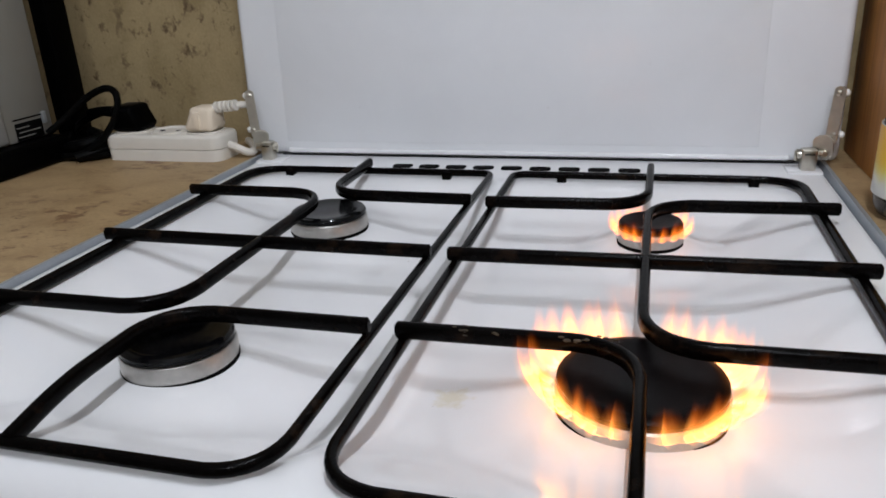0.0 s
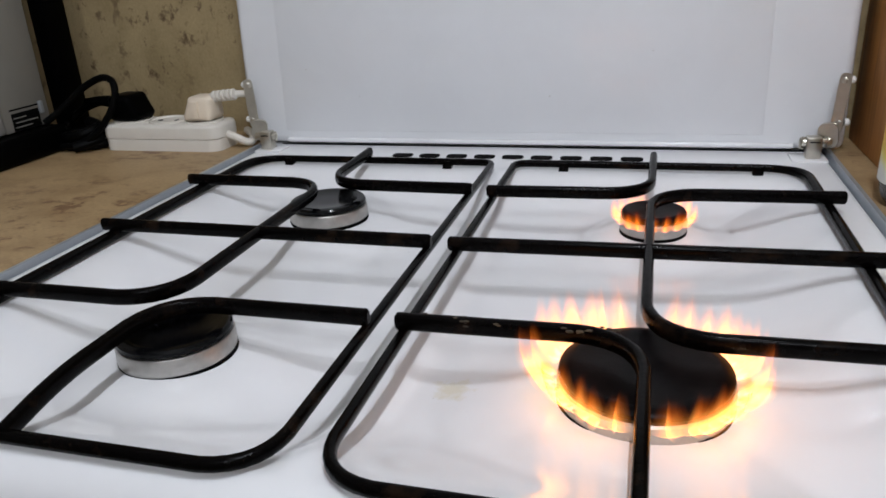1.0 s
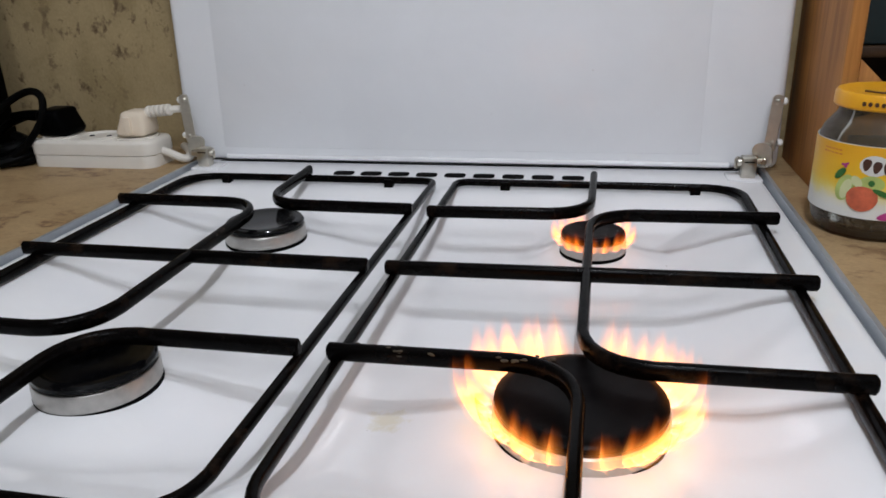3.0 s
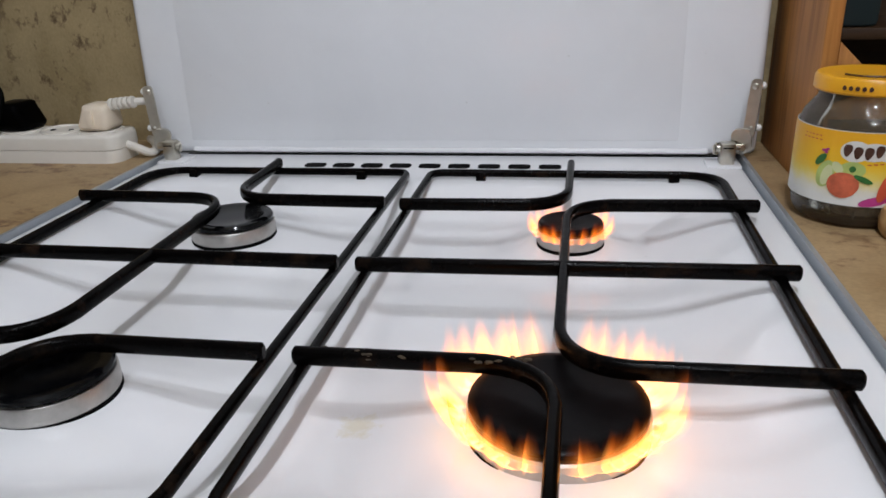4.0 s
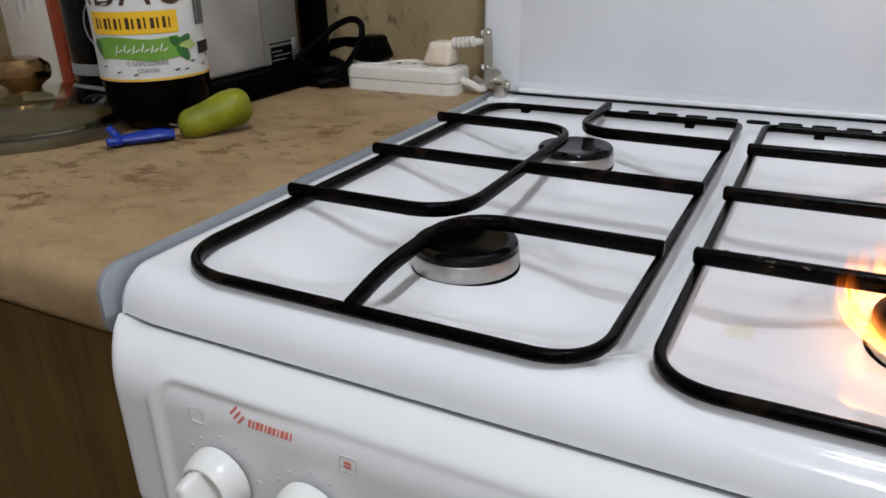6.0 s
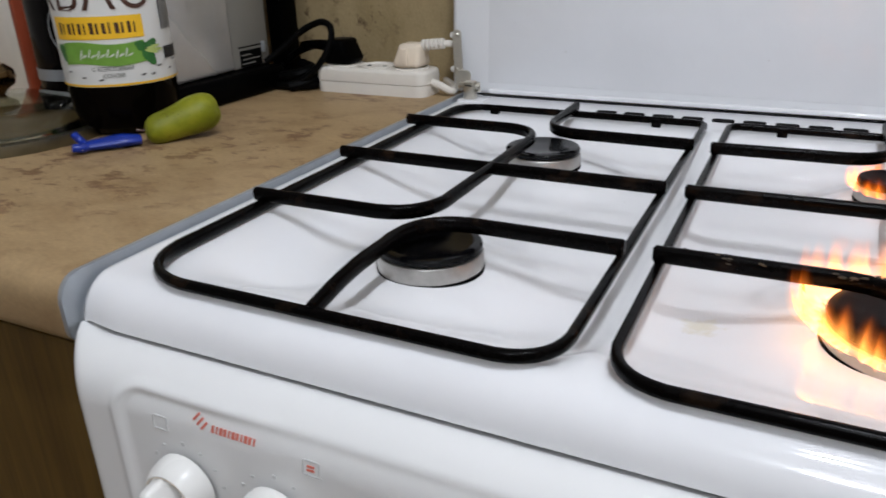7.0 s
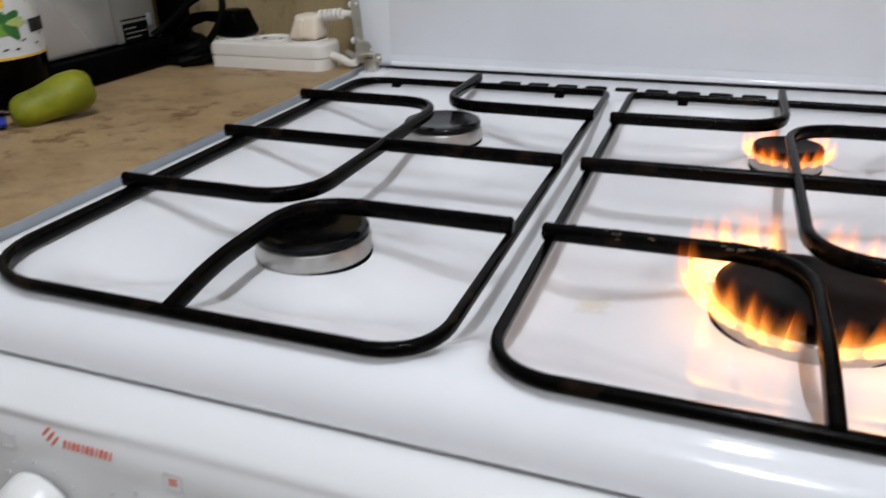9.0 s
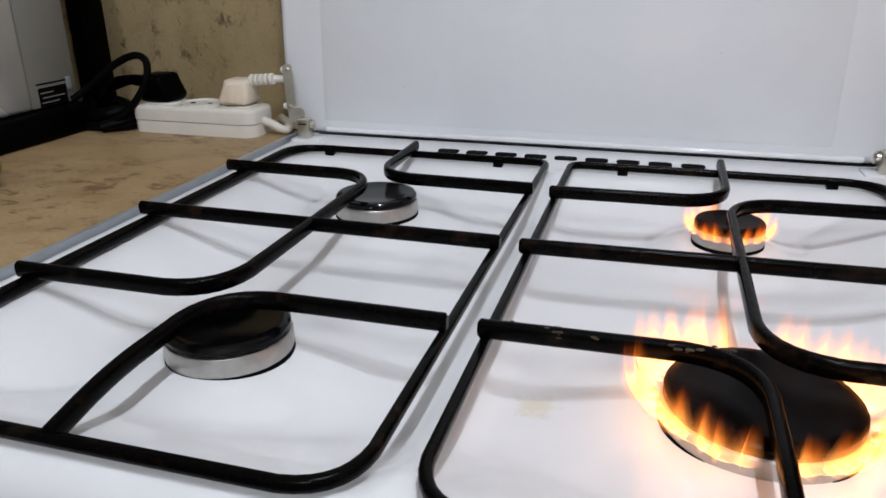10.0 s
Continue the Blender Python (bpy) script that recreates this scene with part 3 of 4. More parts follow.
# burners
def burner(x, y, ring_r, cap_r, cap_mat, label):
    z0 = hob_height(x, y)
    b = part("burner", moved(lathe([(ring_r, 0.0010), (ring_r * 1.01, 0.002), (ring_r * 1.005, 0.0094), (ring_r * 0.985, 0.0104), (ring_r * 0.86, 0.0106)], 64), Matrix.Translation((x, y, z0))), ALU, stove, label)
    part("base_seat", moved(lathe([(ring_r * 1.015, -0.004), (ring_r * 1.015, 0.0013), (ring_r * 0.9, 0.0015)], 64), Matrix.Translation((x, y, z0))), GAP, b)
    part("flame_ring", moved(lathe([(cap_r * 0.93, 0.0100), (cap_r * 0.93, 0.0128)], 48), Matrix.Translation((x, y, z0))), GAP, b)
    n = int(cap_r * 900)
    teeth = bmesh.new()
    for i in range(n):
        a = 2 * math.pi * i / n
        t = box(-0.0011, 0.0011, -0.0012, 0.0001, 0.0, 0.0014)
        moved(t, Matrix.Translation((x, y, z0 + 0.0104)) @ pose(0, 0, 0, 0, 0, math.degrees(a)) @ Matrix.Translation((0, cap_r * 0.95, 0)))
        me = bpy.data.meshes.new("tmp")
        t.to_mesh(me)
        t.free()
        teeth.from_mesh(me)
        bpy.data.meshes.remove(me)
    part("slot_teeth", teeth, DARK_ALU, b)
    prof = [(cap_r * 0.97, 0.0114), (cap_r * 1.005, 0.0119), (cap_r, 0.0138), (cap_r * 0.965, 0.0150), (cap_r * 0.86, 0.0156), (cap_r * 0.78, 0.0151), (cap_r * 0.3, 0.0147), (0.0005, 0.0147)]
    part("cap", moved(lathe(prof, 64), Matrix.Translation((x, y, z0))), cap_mat, b, "black enamelled burner cap")
    return z0


for (bx, by, br), mat, size, state in zip(BURNERS, (CAP, CAP, SOOT, SOOT), ("medium", "medium", "small", "large"), ("unlit", "unlit", "lit", "lit")):
    burner(bx, by, br * 0.94, br * 0.922, mat, size + " gas burner with aluminium ring, " + state)


# ---- pan supports ----
def grate(s, label, bars):
    """One pan support; s is the side of the hob (-1 or 1)."""
    g = thing("pan_support", (s * 0.121, 0.326, RIM - 0.0005), label, "pan support", "pan supports on the hob")
    o = Vector((s * 0.121, 0.326, RIM - 0.0005))
    zf, zb, r, rf, tall = 0.8787, 0.8858, 0.0029, 0.0026, 1.5

    def p(x, y, z):
        return Vector((s * x, y, z)) - o
    x0, x1, y0, y1 = 0.0095, 0.2325, 0.1185, 0.531
    mid = p((x0 + x1) / 2, y0, zf)
    loop = fillet([mid, p(x1, y0, zf), p(x1, 0.4, zf)], 0.036) + fillet([p(x1, 0.4, zf), p(x1, y1, zf), p(0.1, y1, zf)], 0.026)[1:]
    loop += fillet([p(0.1, y1, zf), p(x0, y1, zf), p(x0, 0.3, zf)], 0.010)[1:] + fillet([p(x0, 0.3, zf), p(x0, y0, zf), mid], 0.024)[1:-1]
    # the outer rail is a little stouter
    stout = [rf * (1 + 0.28 * smoothstep(0.215, 0.2325, abs(q.x + o.x))) for q in loop]
    part("frame", tube(loop, lambda q: stout[round(q * (len(loop) - 1))], 16, True, True, 1.15, None, 0.8), ROD, g)
    c = 0.1205
    # (outer end, inner end) of the three cross bars, back to front: each bar was welded on a little askew
    rear, mid_bar, near = bars
    part("crossbar", bar([p(*mid_bar[0], zb), p(*mid_bar[1], zb)], r, 0.03, tall, 0.75), ROD, g)

    def at(ends, x):
        (xa, ya), (xb, yb) = ends
        return p(x, ya + (yb - ya) * (x - xa) / (xb - xa), zb)
    part("curved_bar", bar([p(*rear[0], zb), at(rear, c), at(near, c), p(*near[0], zb)], r, 0.030, tall, 0.75), ROD, g)
    part("curved_bar", bar([p(*rear[1], zb), at(rear, c), p(c + 0.001, 0.532, zb)], r, 0.028, tall, 0.75), ROD, g)
    part("curved_bar", bar([p(*near[1], zb), at(near, c), p(c, 0.150, zb), p(c, 0.119, zf + 0.001)], r, 0.030, tall, 0.75), ROD, g)
    if s > 0:
        rnd = random.Random(11)
        crust = bmesh.new()
        for k in range(90):
            cx = rnd.choice((rnd.gauss(0.042, 0.008), rnd.gauss(0.100, 0.006)))
            bmesh.ops.create_icosphere(crust, subdivisions=1, radius=rnd.uniform(0.0004, 0.0012), matrix=Matrix.Translation(p(cx, 0.2262 + rnd.uniform(-0.0030, 0.0012), zb + 0.0034 + rnd.uniform(-0.0024, 0.0007))) @ Matrix.Diagonal((1.8, 1.0, 0.6, 1)))
        tagged(part("burnt_residue", crust, RESIDUE, g, "grey-brown burnt food residue"), kind="stuff")
    for fx in (0.05, 0.20):
        part("foot", moved(box(-0.004, 0.004, -0.0042, 0.0042, -0.0070, 0.0015, 0.001), Matrix.Translation(p(fx, 0.531, zf))), ROD, g)
    return g


grate(-1, "black enamelled steel bar pan support over unlit burners",
      (((0.2430, 0.4375), (0.0060, 0.4335)), ((0.2400, 0.3290), (0.0065, 0.3272)), ((0.2365, 0.2260), (0.0085, 0.2262))))
grate(1, "black enamelled steel bar pan support over lit burners",
      (((0.2415, 0.4385), (0.0075, 0.4300)), ((0.2400, 0.3322), (0.0065, 0.3255)), ((0.2370, 0.2300), (0.0075, 0.2250))))

# ---- flames ----
FLAME_BIG = flame("yellow_gas_flame", (1.0, 0.58, 0.38), (1.0, 0.35, 0.070), (1.0, 0.18, 0.010), 1.65)
FLAME_SMALL = flame("orange_gas_flame", (0.95, 0.42, 0.45), (1.0, 0.24, 0.020), (1.0, 0.13, 0.008), 1.35)


def tongue(length, width, lean, rnd):
    """One flame tongue of two crossed, bowed sheets of fire, rooted at the origin, bending outwards along +y and then up."""
    bm = bmesh.new()
    uv = bm.loops.layers.uv.new("UVMap")
    n, m = 9, 6
    sway = rnd.uniform(-1, 1) * 0.10 * length
    for across in (0, 1):
        grid = []
        for i in range(n + 1):
            s = i / n
            w = width * (0.60 + 0.55 * math.sin(min(1.0, 2.2 * s) * math.pi / 2)) * (1 - 0.60 * s ** 2.0)
            cx, cy, cz = sway * s * s, lean * length * (1 - (1 - s) ** 2.0), length * (0.12 * s + 0.88 * s ** 1.55) - 0.0022
            row = []
            for k in range(m + 1):
                q = 2 * k / m - 1
                bow = 0.35 * w * (1 - q * q)
                row.append((bm.verts.new((cx + q * w, cy + bow, cz) if across == 0 else (cx + bow * 0.5, cy + q * w * 0.8, cz)), q, s))
            grid.append(row)
        for a, b in zip(grid, grid[1:]):
            for k in range(m):
                quad = (a[k], a[k + 1], b[k + 1], b[k])
                f = bm.faces.new([v[0] for v in quad])
                for loop, v in zip(f.loops, quad):
                    loop[uv].uv = (v[1], v[2])
    return bm


def flame_ring(name, x, y, r, z, count, length, width, lean, mat, gaps, label, seed, fan=0.0):
    rnd = random.Random(seed)
    f = thing(name, (x, y, z), label, "flame")
    for i in range(count):
        a = 360.0 * i / count + rnd.uniform(-3, 3)
        if any(abs((a - g + 180) % 360 - 180) < w for g, w in gaps):
            continue
        bm = tongue(length * rnd.uniform(0.82, 1.08) * (0.92 + 0.08 * math.cos(radians(a))), width * rnd.uniform(0.85, 1.25), lean * rnd.uniform(0.7, 1.2) * (1.0 + fan * math.sin(radians(a)) ** 2), rnd)
        part("flame_tongue", moved(bm, pose(0, 0, 0, 0, 0, a) @ Matrix.Translation((0, r, 0))), mat, f)
    return f


flame_ring("gas_flame", BURNERS[3][0], BURNERS[3][1], 0.0375, 0.8700, 42, 0.0300, 0.0072, 0.30, FLAME_BIG, ((0, 13), (180, 12), (88, 5), (272, 5)), "ring of tall yellow gas flames on the large burner", 3, 0.55)
flame_ring("gas_flame", BURNERS[2][0], BURNERS[2][1], 0.0224, 0.8700, 18, 0.0180, 0.0056, 0.20, FLAME_SMALL, ((0, 9),), "ring of small orange gas flames on the small burner", 5, 0.5)

# ---- things on the left worktop ----
def wrapped(bm, radius, a0):
    """Bends a flat shape (x along, y off the surface, z up) round a cylinder."""
    for v in bm.verts:
        u, off, z = v.co
        a = a0 + u / radius
        v.co = ((radius + off) * math.cos(a), (radius + off) * math.sin(a), z)
    return bm


def disc(u, z, ru, rz, off=0.0003, turn=0.0, petals=0.0):
    """A flat rounded spot in the plane that wrapped() bends."""
    bm = bmesh.new()
    rings = []
    for k in (0.0, 0.5, 1.0):
        ring = []
        for i in range(20):
            a = 2 * math.pi * i / 20
            q = k * (1 + petals * math.sin(3 * a))
            du, dz = ru * q * math.cos(a), rz * q * math.sin(a)
            ring.append((u + du * math.cos(turn) - dz * math.sin(turn), off, z + du * math.sin(turn) + dz * math.cos(turn)))
        rings.append(ring)
    c = bm.verts.new(rings[0][0])
    vs = [[bm.verts.new(p) for p in ring] for ring in rings[1:]]
    for i in range(20):
        j = (i + 1) % 20
        bm.faces.new((c, vs[0][i], vs[0][j]))
        bm.faces.new((vs[0][i], vs[1][i], vs[1][j], vs[0][j]))
    return bm


def sheet(u0, u1, z0, z1, off=0.0003, wave=0.0, n=20):
    """A flat strip in the plane that wrapped() bends, with wavy long sides."""
    bm = bmesh.new()
    lo, hi = [], []
    for i in range(n + 1):
        u = u0 + (u1 - u0) * i / n
        w = wave * math.sin(2.2 * math.pi * i / n)
        lo.append(bm.verts.new((u, off, z0 + w)))
        hi.append(bm.verts.new((u, off, z1 + w)))
    for i in range(n):
        bm.faces.new((lo[i], lo[i + 1], hi[i + 1], hi[i]))
    return bm


def lettering(words, size, u, z, off=0.0004):
    """Words as a flat mesh in the plane that wrapped() bends, centred on u with the foot at z."""
    cu = bpy.data.curves.new("words", "FONT")
    cu.body, cu.size, cu.align_x, cu.resolution_u = words, size, "CENTER", 3
    ob = bpy.data.objects.new("words", cu)
    scene.collection.objects.link(ob)
    bpy.context.view_layer.update()
    me = bpy.data.meshes.new_from_object(ob.evaluated_get(bpy.context.evaluated_depsgraph_get()))
    bm = bmesh.new()
    bm.from_mesh(me)
    bpy.data.objects.remove(ob)
    bpy.data.curves.remove(cu)
    bpy.data.meshes.remove(me)
    for v in bm.verts:
        v.co = (u + v.co.x, off, z + v.co.y)
    return bm


LABEL_WHITE = simple("white_label_paper", (0.68, 0.68, 0.655), 0.4, 0.0, 0.03, 50, 0.0)
LABEL_YELLOW = simple("yellow_label_print", (0.85, 0.50, 0.02), 0.42, 0.0, 0.08, 50, 0.0)
LABEL_GREEN = simple("green_label_print", (0.16, 0.34, 0.045), 0.42, 0.0, 0.25, 80, 0.0)
LABEL_LEAF = simple("dark_leaf_print", (0.03, 0.15, 0.03), 0.42, 0.0, 0.3, 80, 0.0)
LABEL_BROWN = simple("brown_label_print", (0.06, 0.022, 0.012), 0.45, 0.0, 0.2, 80, 0.0)
LABEL_BLACK = simple("black_label_print", (0.012, 0.012, 0.014), 0.45, 0.0, 0.2, 80, 0.0)
LABEL_DIM = simple("dark_grey_label_print", (0.06, 0.07, 0.05), 0.45, 0.0, 0.2, 80, 0.0)
LABEL_RED = simple("red_fruit_print", (0.55, 0.085, 0.04), 0.42, 0.0, 0.35, 90, 0.0)
SLICE = simple("pale_apple_slice_print", (0.62, 0.66, 0.36), 0.42, 0.0, 0.15, 90, 0.0)
LABEL_LIME = simple("pale_green_fruit_print", (0.45, 0.55, 0.16), 0.42, 0.0, 0.3, 90, 0.0)
LABEL_PINK = simple("magenta_label_print", (0.45, 0.04, 0.22), 0.42, 0.0, 0.2, 90, 0.0)
PET = simple("dark_brown_bottle", (0.0016, 0.0011, 0.0008), 0.14, 0.0, 0.3, 30, 0.05, 0.001, spec=0.05)
BLUE = simple("blue_plastic", (0.003, 0.026, 0.28), 0.35, 0.0, 0.12, 90, 0.1, 0.0004)
DULL_STEEL = simple("tarnished_steel", (0.22, 0.205, 0.15), 0.34, 1.0, 0.3, 60, 0.1, 0.0003)
BRASS = simple("bronzed_brass", (0.42, 0.26, 0.12), 0.18, 1.0, 0.15, 60, 0.05, 0.0003)
GLASS = glass("clear_glass", (0.80, 0.82, 0.70))
JAR_GLASS = thin_glass("jar_glass", (0.90, 0.91, 0.88))
RED_CARD = simple("orange_red_card", (0.33, 0.055, 0.018), 0.5, 0.0, 0.12, 60, 0.0)
CARD = simple("cream_card", (0.80, 0.76, 0.68), 0.55, 0.0, 0.06, 40, 0.05, 0.0003)
DARK_GLASS = simple("dark_coffee_glass", (0.003, 0.0022, 0.002), 0.10, 0.0, 0.3, 40, 0.03, 0.0005, spec=0.18)
SEEDS = simple("grey_dried_seeds", (0.16, 0.13, 0.10), 0.7, 0.0, 0.6, 500, 0.6, 0.002)
def seed_material():
    m, n, l, b = material("mixed_dried_seeds")
    geo = n.new("ShaderNodeNewGeometry")
    l.new(ramp(n, l, geo.outputs["Random Per Island"], [(0.0, (0.035, 0.026, 0.020)), (0.5, (0.14, 0.11, 0.085)), (1.0, (0.34, 0.30, 0.25))]), b.inputs["Base Color"])
    b.inputs["Roughness"].default_value = 0.55
    return m


SEED_MIX = seed_material()
YELLOW_LID = simple("yellow_tin_lid", (0.80, 0.38, 0.015), 0.32, 0.0, 0.06, 60, 0.05, 0.0003)


def pear_material():
    m, n, l, b = material("green_pear_skin")
    v = coords(n, l)
    blush = noise_tex(n, l, v, 28.0, 3)
    dots = noise_tex(n, l, v, 520.0, 2)
    c = ramp(n, l, blush, [(0.28, (0.115, 0.125, 0.006)), (0.5, (0.21, 0.225, 0.010)), (0.72, (0.31, 0.305, 0.020))])
    d = ramp(n, l, dots, [(0.62, (1, 1, 1)), (0.72, (0.62, 0.55, 0.4))])
    l.new(mixed(n, l, 1.0, c, d, "MULTIPLY"), b.inputs["Base Color"])
    b.inputs["Roughness"].default_value = 0.46
    b.inputs["Specular IOR Level"].default_value = 0.28
    bump(n, l, b, blush, 0.35, 0.003)
    return m


# kvass bottle
BOTTLE_AT = (-0.488, 0.359, TOP)
FACE = radians(-39.5)
bottle = thing("drink_bottle", BOTTLE_AT, "dark brown plastic kvass bottle with white, yellow and green label", "bottle")
R = 0.0455
prof = [(0.026, 0.0), (0.036, 0.0015), (0.0425, 0.008), (0.0445, 0.020), (R, 0.040), (R, 0.205), (0.0440, 0.222), (0.036, 0.250), (0.025, 0.278), (0.0165, 0.296), (0.0140, 0.305), (0.0140, 0.318)]
part("body", lathe(prof, 64), PET, bottle)
part("cap", moved(lathe([(0.0155, 0.308), (0.0158, 0.311), (0.0155, 0.327), (0.0140, 0.329)], 32), Matrix.Translation((0, 0, 0.0))), LABEL_GREEN, bottle, "green screw cap")
label = part("label", arc_patch(R + 0.0003, FACE - 2.5, FACE + 2.5, 0.044, 0.195, 72), LABEL_WHITE, bottle, "white paper label with coloured print")
RL = R + 0.0010


def on_label(name, bm, mat):
    return part(name, wrapped(bm, RL, FACE), mat, label, "", False)


def arc_u(deg):
    return RL * radians(deg)


on_label("border", sheet(arc_u(-140), arc_u(140), 0.0445, 0.0462, 0.0002, 0, 60), LABEL_YELLOW)
on_label("band", sheet(arc_u(-68), arc_u(28), 0.0825, 0.1005, 0.0002, 0, 40), LABEL_YELLOW)
on_label("ribbon", sheet(arc_u(-60), arc_u(26), 0.0620, 0.0795, 0.0003, 0.0013, 40), LABEL_GREEN)
for u, z, ru, rz, tn in ((-63, 0.0725, 0.004, 0.0075, 0.3), (30, 0.0665, 0.0052, 0.0080, 0.5), (34, 0.0760, 0.0055, 0.0040, 0.3), (22, 0.0755, 0.0050, 0.0040, -0.2)):
    on_label("leaf", disc(arc_u(u), z, ru, rz, 0.0005, tn, 0.12), LABEL_LEAF)
for k, (u, z) in enumerate(((36, 0.0735), (39, 0.0710), (33, 0.0700))):
    on_label("catkin", disc(arc_u(u), z, 0.0068, 0.0013, 0.0007, 0.15 - 0.2 * k), LABEL_LIME)
on_label("word", lettering("КВАС", 0.040, arc_u(-26), 0.1055), LABEL_BROWN)
# the maker's name and the script word as plain strokes
for i in range(14):
    u = arc_u(-60 + 6.0 * i)
    on_label("stroke", sheet(u, u + (0.0026, 0.0014, 0.0031, 0.0018)[i % 4], 0.0868, 0.0952 + 0.0006 * (i % 3 == 0), 0.0005, 0, 3), LABEL_BROWN)
for i in range(6):
    u = arc_u(-38 + 9 * i)
    on_label("stroke", disc(u, 0.0705 + 0.001 * (i % 2), 0.0006, 0.0038 + 0.001 * (i == 0), 0.0006, -0.35), LABEL_WHITE)
    on_label("stroke", disc(u + 0.003, 0.0695, 0.0028, 0.0006, 0.0006, 0.5), LABEL_WHITE)
on_label("word", lettering("С БЕРЁЗОВЫМ", 0.0046, arc_u(-9), 0.0572), LABEL_DIM)
on_label("word", lettering("СОКОМ", 0.0046, arc_u(-9), 0.0515), LABEL_DIM)
for i, (u, z) in enumerate(((-58, 0.0565), (-40, 0.0520), (20, 0.0520), (31, 0.0515), (40, 0.0575), (-22, 0.0500), (56, 0.0535), (66, 0.060))):
    on_label("fleck", disc(arc_u(u), z, 0.0024, 0.0006, 0.0003, 0.2), LABEL_BLACK)
on_label("block", sheet(arc_u(50), arc_u(84), 0.0620, 0.0720, 0.0003, 0, 16), LABEL_BLACK)
for i in range(10):
    u = arc_u(52 + 2.6 * i)
    on_label("code_line", sheet(u, u + 0.0009 + 0.0006 * (i % 3 == 0), 0.0860, 0.112, 0.0003, 0, 2), LABEL_BLACK)

# pear
pear = thing("pear", (-0.4060, 0.3415, TOP + 0.0005), "small yellow-green pear lying on the worktop", "pear")
ctrl = [(0.0006, -0.0385), (0.0065, -0.0380), (0.0125, -0.0350), (0.0158, -0.029), (0.0170, -0.020), (0.0180, -0.009), (0.0200, 0.004), (0.0212, 0.014), (0.0205, 0.024), (0.0165, 0.0325), (0.0095, 0.037), (0.0040, 0.0365), (0.0006, 0.0350)]
prof = [(max(0.0005, q.x), q.y) for q in smooth_path([(r, z, 0) for r, z in ctrl], 4)]
pb = lathe(prof, 40)
axis = (Vector((-0.388, 0.368, 0.014)) - Vector((-0.437, 0.309, 0))).normalized()
for v in pb.verts:
    v.co.x *= 0.76
    v.co.y *= 0.76
    v.co.z *= 0.82
    v.co.x += 0.0024 * math.sin(v.co.z * 60)
    v.co *= 1 + 0.05 * noise.noise(v.co * 45) + 0.02 * noise.noise(v.co * 120)
tilt = Matrix.Translation((0, 0, 0.0163)) @ axis.to_track_quat("Z", "Y").to_matrix().to_4x4() @ pose(0, 0, 0, 0, 0, 40)
part("fruit", moved(pb, tilt), pear_material(), pear)
part("stem", moved(tube(smooth_path([(0, 0, -0.030), (0.0008, 0, -0.034), (0.0025, 0.001, -0.038)], 4), 0.0011, 8), tilt), LABEL_BROWN, pear, "short dry brown stem")

# blue peeler
peeler = thing("vegetable_peeler", (-0.440, 0.295, TOP), "blue plastic vegetable peeler lying on the worktop", "peeler", "", 52)
part("handle", tube(smooth_path([(-0.020, 0, 0.005), (0.0, 0.001, 0.0055), (0.010, 0.0, 0.006), (0.022, 0.0, 0.005)], 5), lambda s: 0.0066 + 0.0030 * math.sin(s * math.pi), 14, flat=0.55), BLUE, peeler)
part("fork", bar([(-0.019, -0.002, 0.005), (-0.022, -0.007, 0.005), (-0.029, -0.007, 0.006)], 0.0036, 0.006), BLUE, peeler)
part("fork", bar([(-0.019, 0.002, 0.005), (-0.022, 0.011, 0.006), (-0.027, 0.012, 0.013)], 0.0032, 0.006), BLUE, peeler)
part("blade", box(-0.029, -0.022, -0.010, 0.014, 0.0035, 0.0047, 0.0004), STEEL, peeler, "thin steel blade")

# glass pot lid with a brass knob
pot_lid = thing("pot_lid", (-0.592, 0.298, TOP), "clear glass pot lid with bronzed brass knob", "pot lid")
LR = 0.105
outer = [(LR, 0.009), (LR * 0.97, 0.0125), (LR * 0.85, 0.0200), (LR * 0.62, 0.0275), (LR * 0.35, 0.0320), (0.012, 0.033)]
inner = [(0.012, 0.0295), (LR * 0.35, 0.0285), (LR * 0.62, 0.0240), (LR * 0.85, 0.0165), (LR * 0.96, 0.0075), (LR, 0.006)]
part("glass", lathe(outer + inner + [outer[0]], 72, False), GLASS, pot_lid)
part("rim", lathe([(LR + 0.0022, 0.0), (LR + 0.0030, 0.003), (LR + 0.0022, 0.0090), (LR - 0.003, 0.0104), (LR - 0.0035, 0.0002), (LR + 0.0022, 0.0)], 72, False), DULL_STEEL, pot_lid, "narrow steel rim")
part("knob", moved(lathe([(0.0135, 0.030), (0.0120, 0.033), (0.0135, 0.0365), (0.0205, 0.042), (0.0225, 0.0485), (0.0215, 0.0545), (0.0165, 0.0590), (0.0160, 0.0600), (0.010, 0.0612), (0.0005, 0.0615)], 40), Matrix.Translation((0.004, 0, 0.0)) @ Matrix.Diagonal((1.1, 1.1, 1.0, 1.0))), BRASS, pot_lid, "bronzed brass knob")

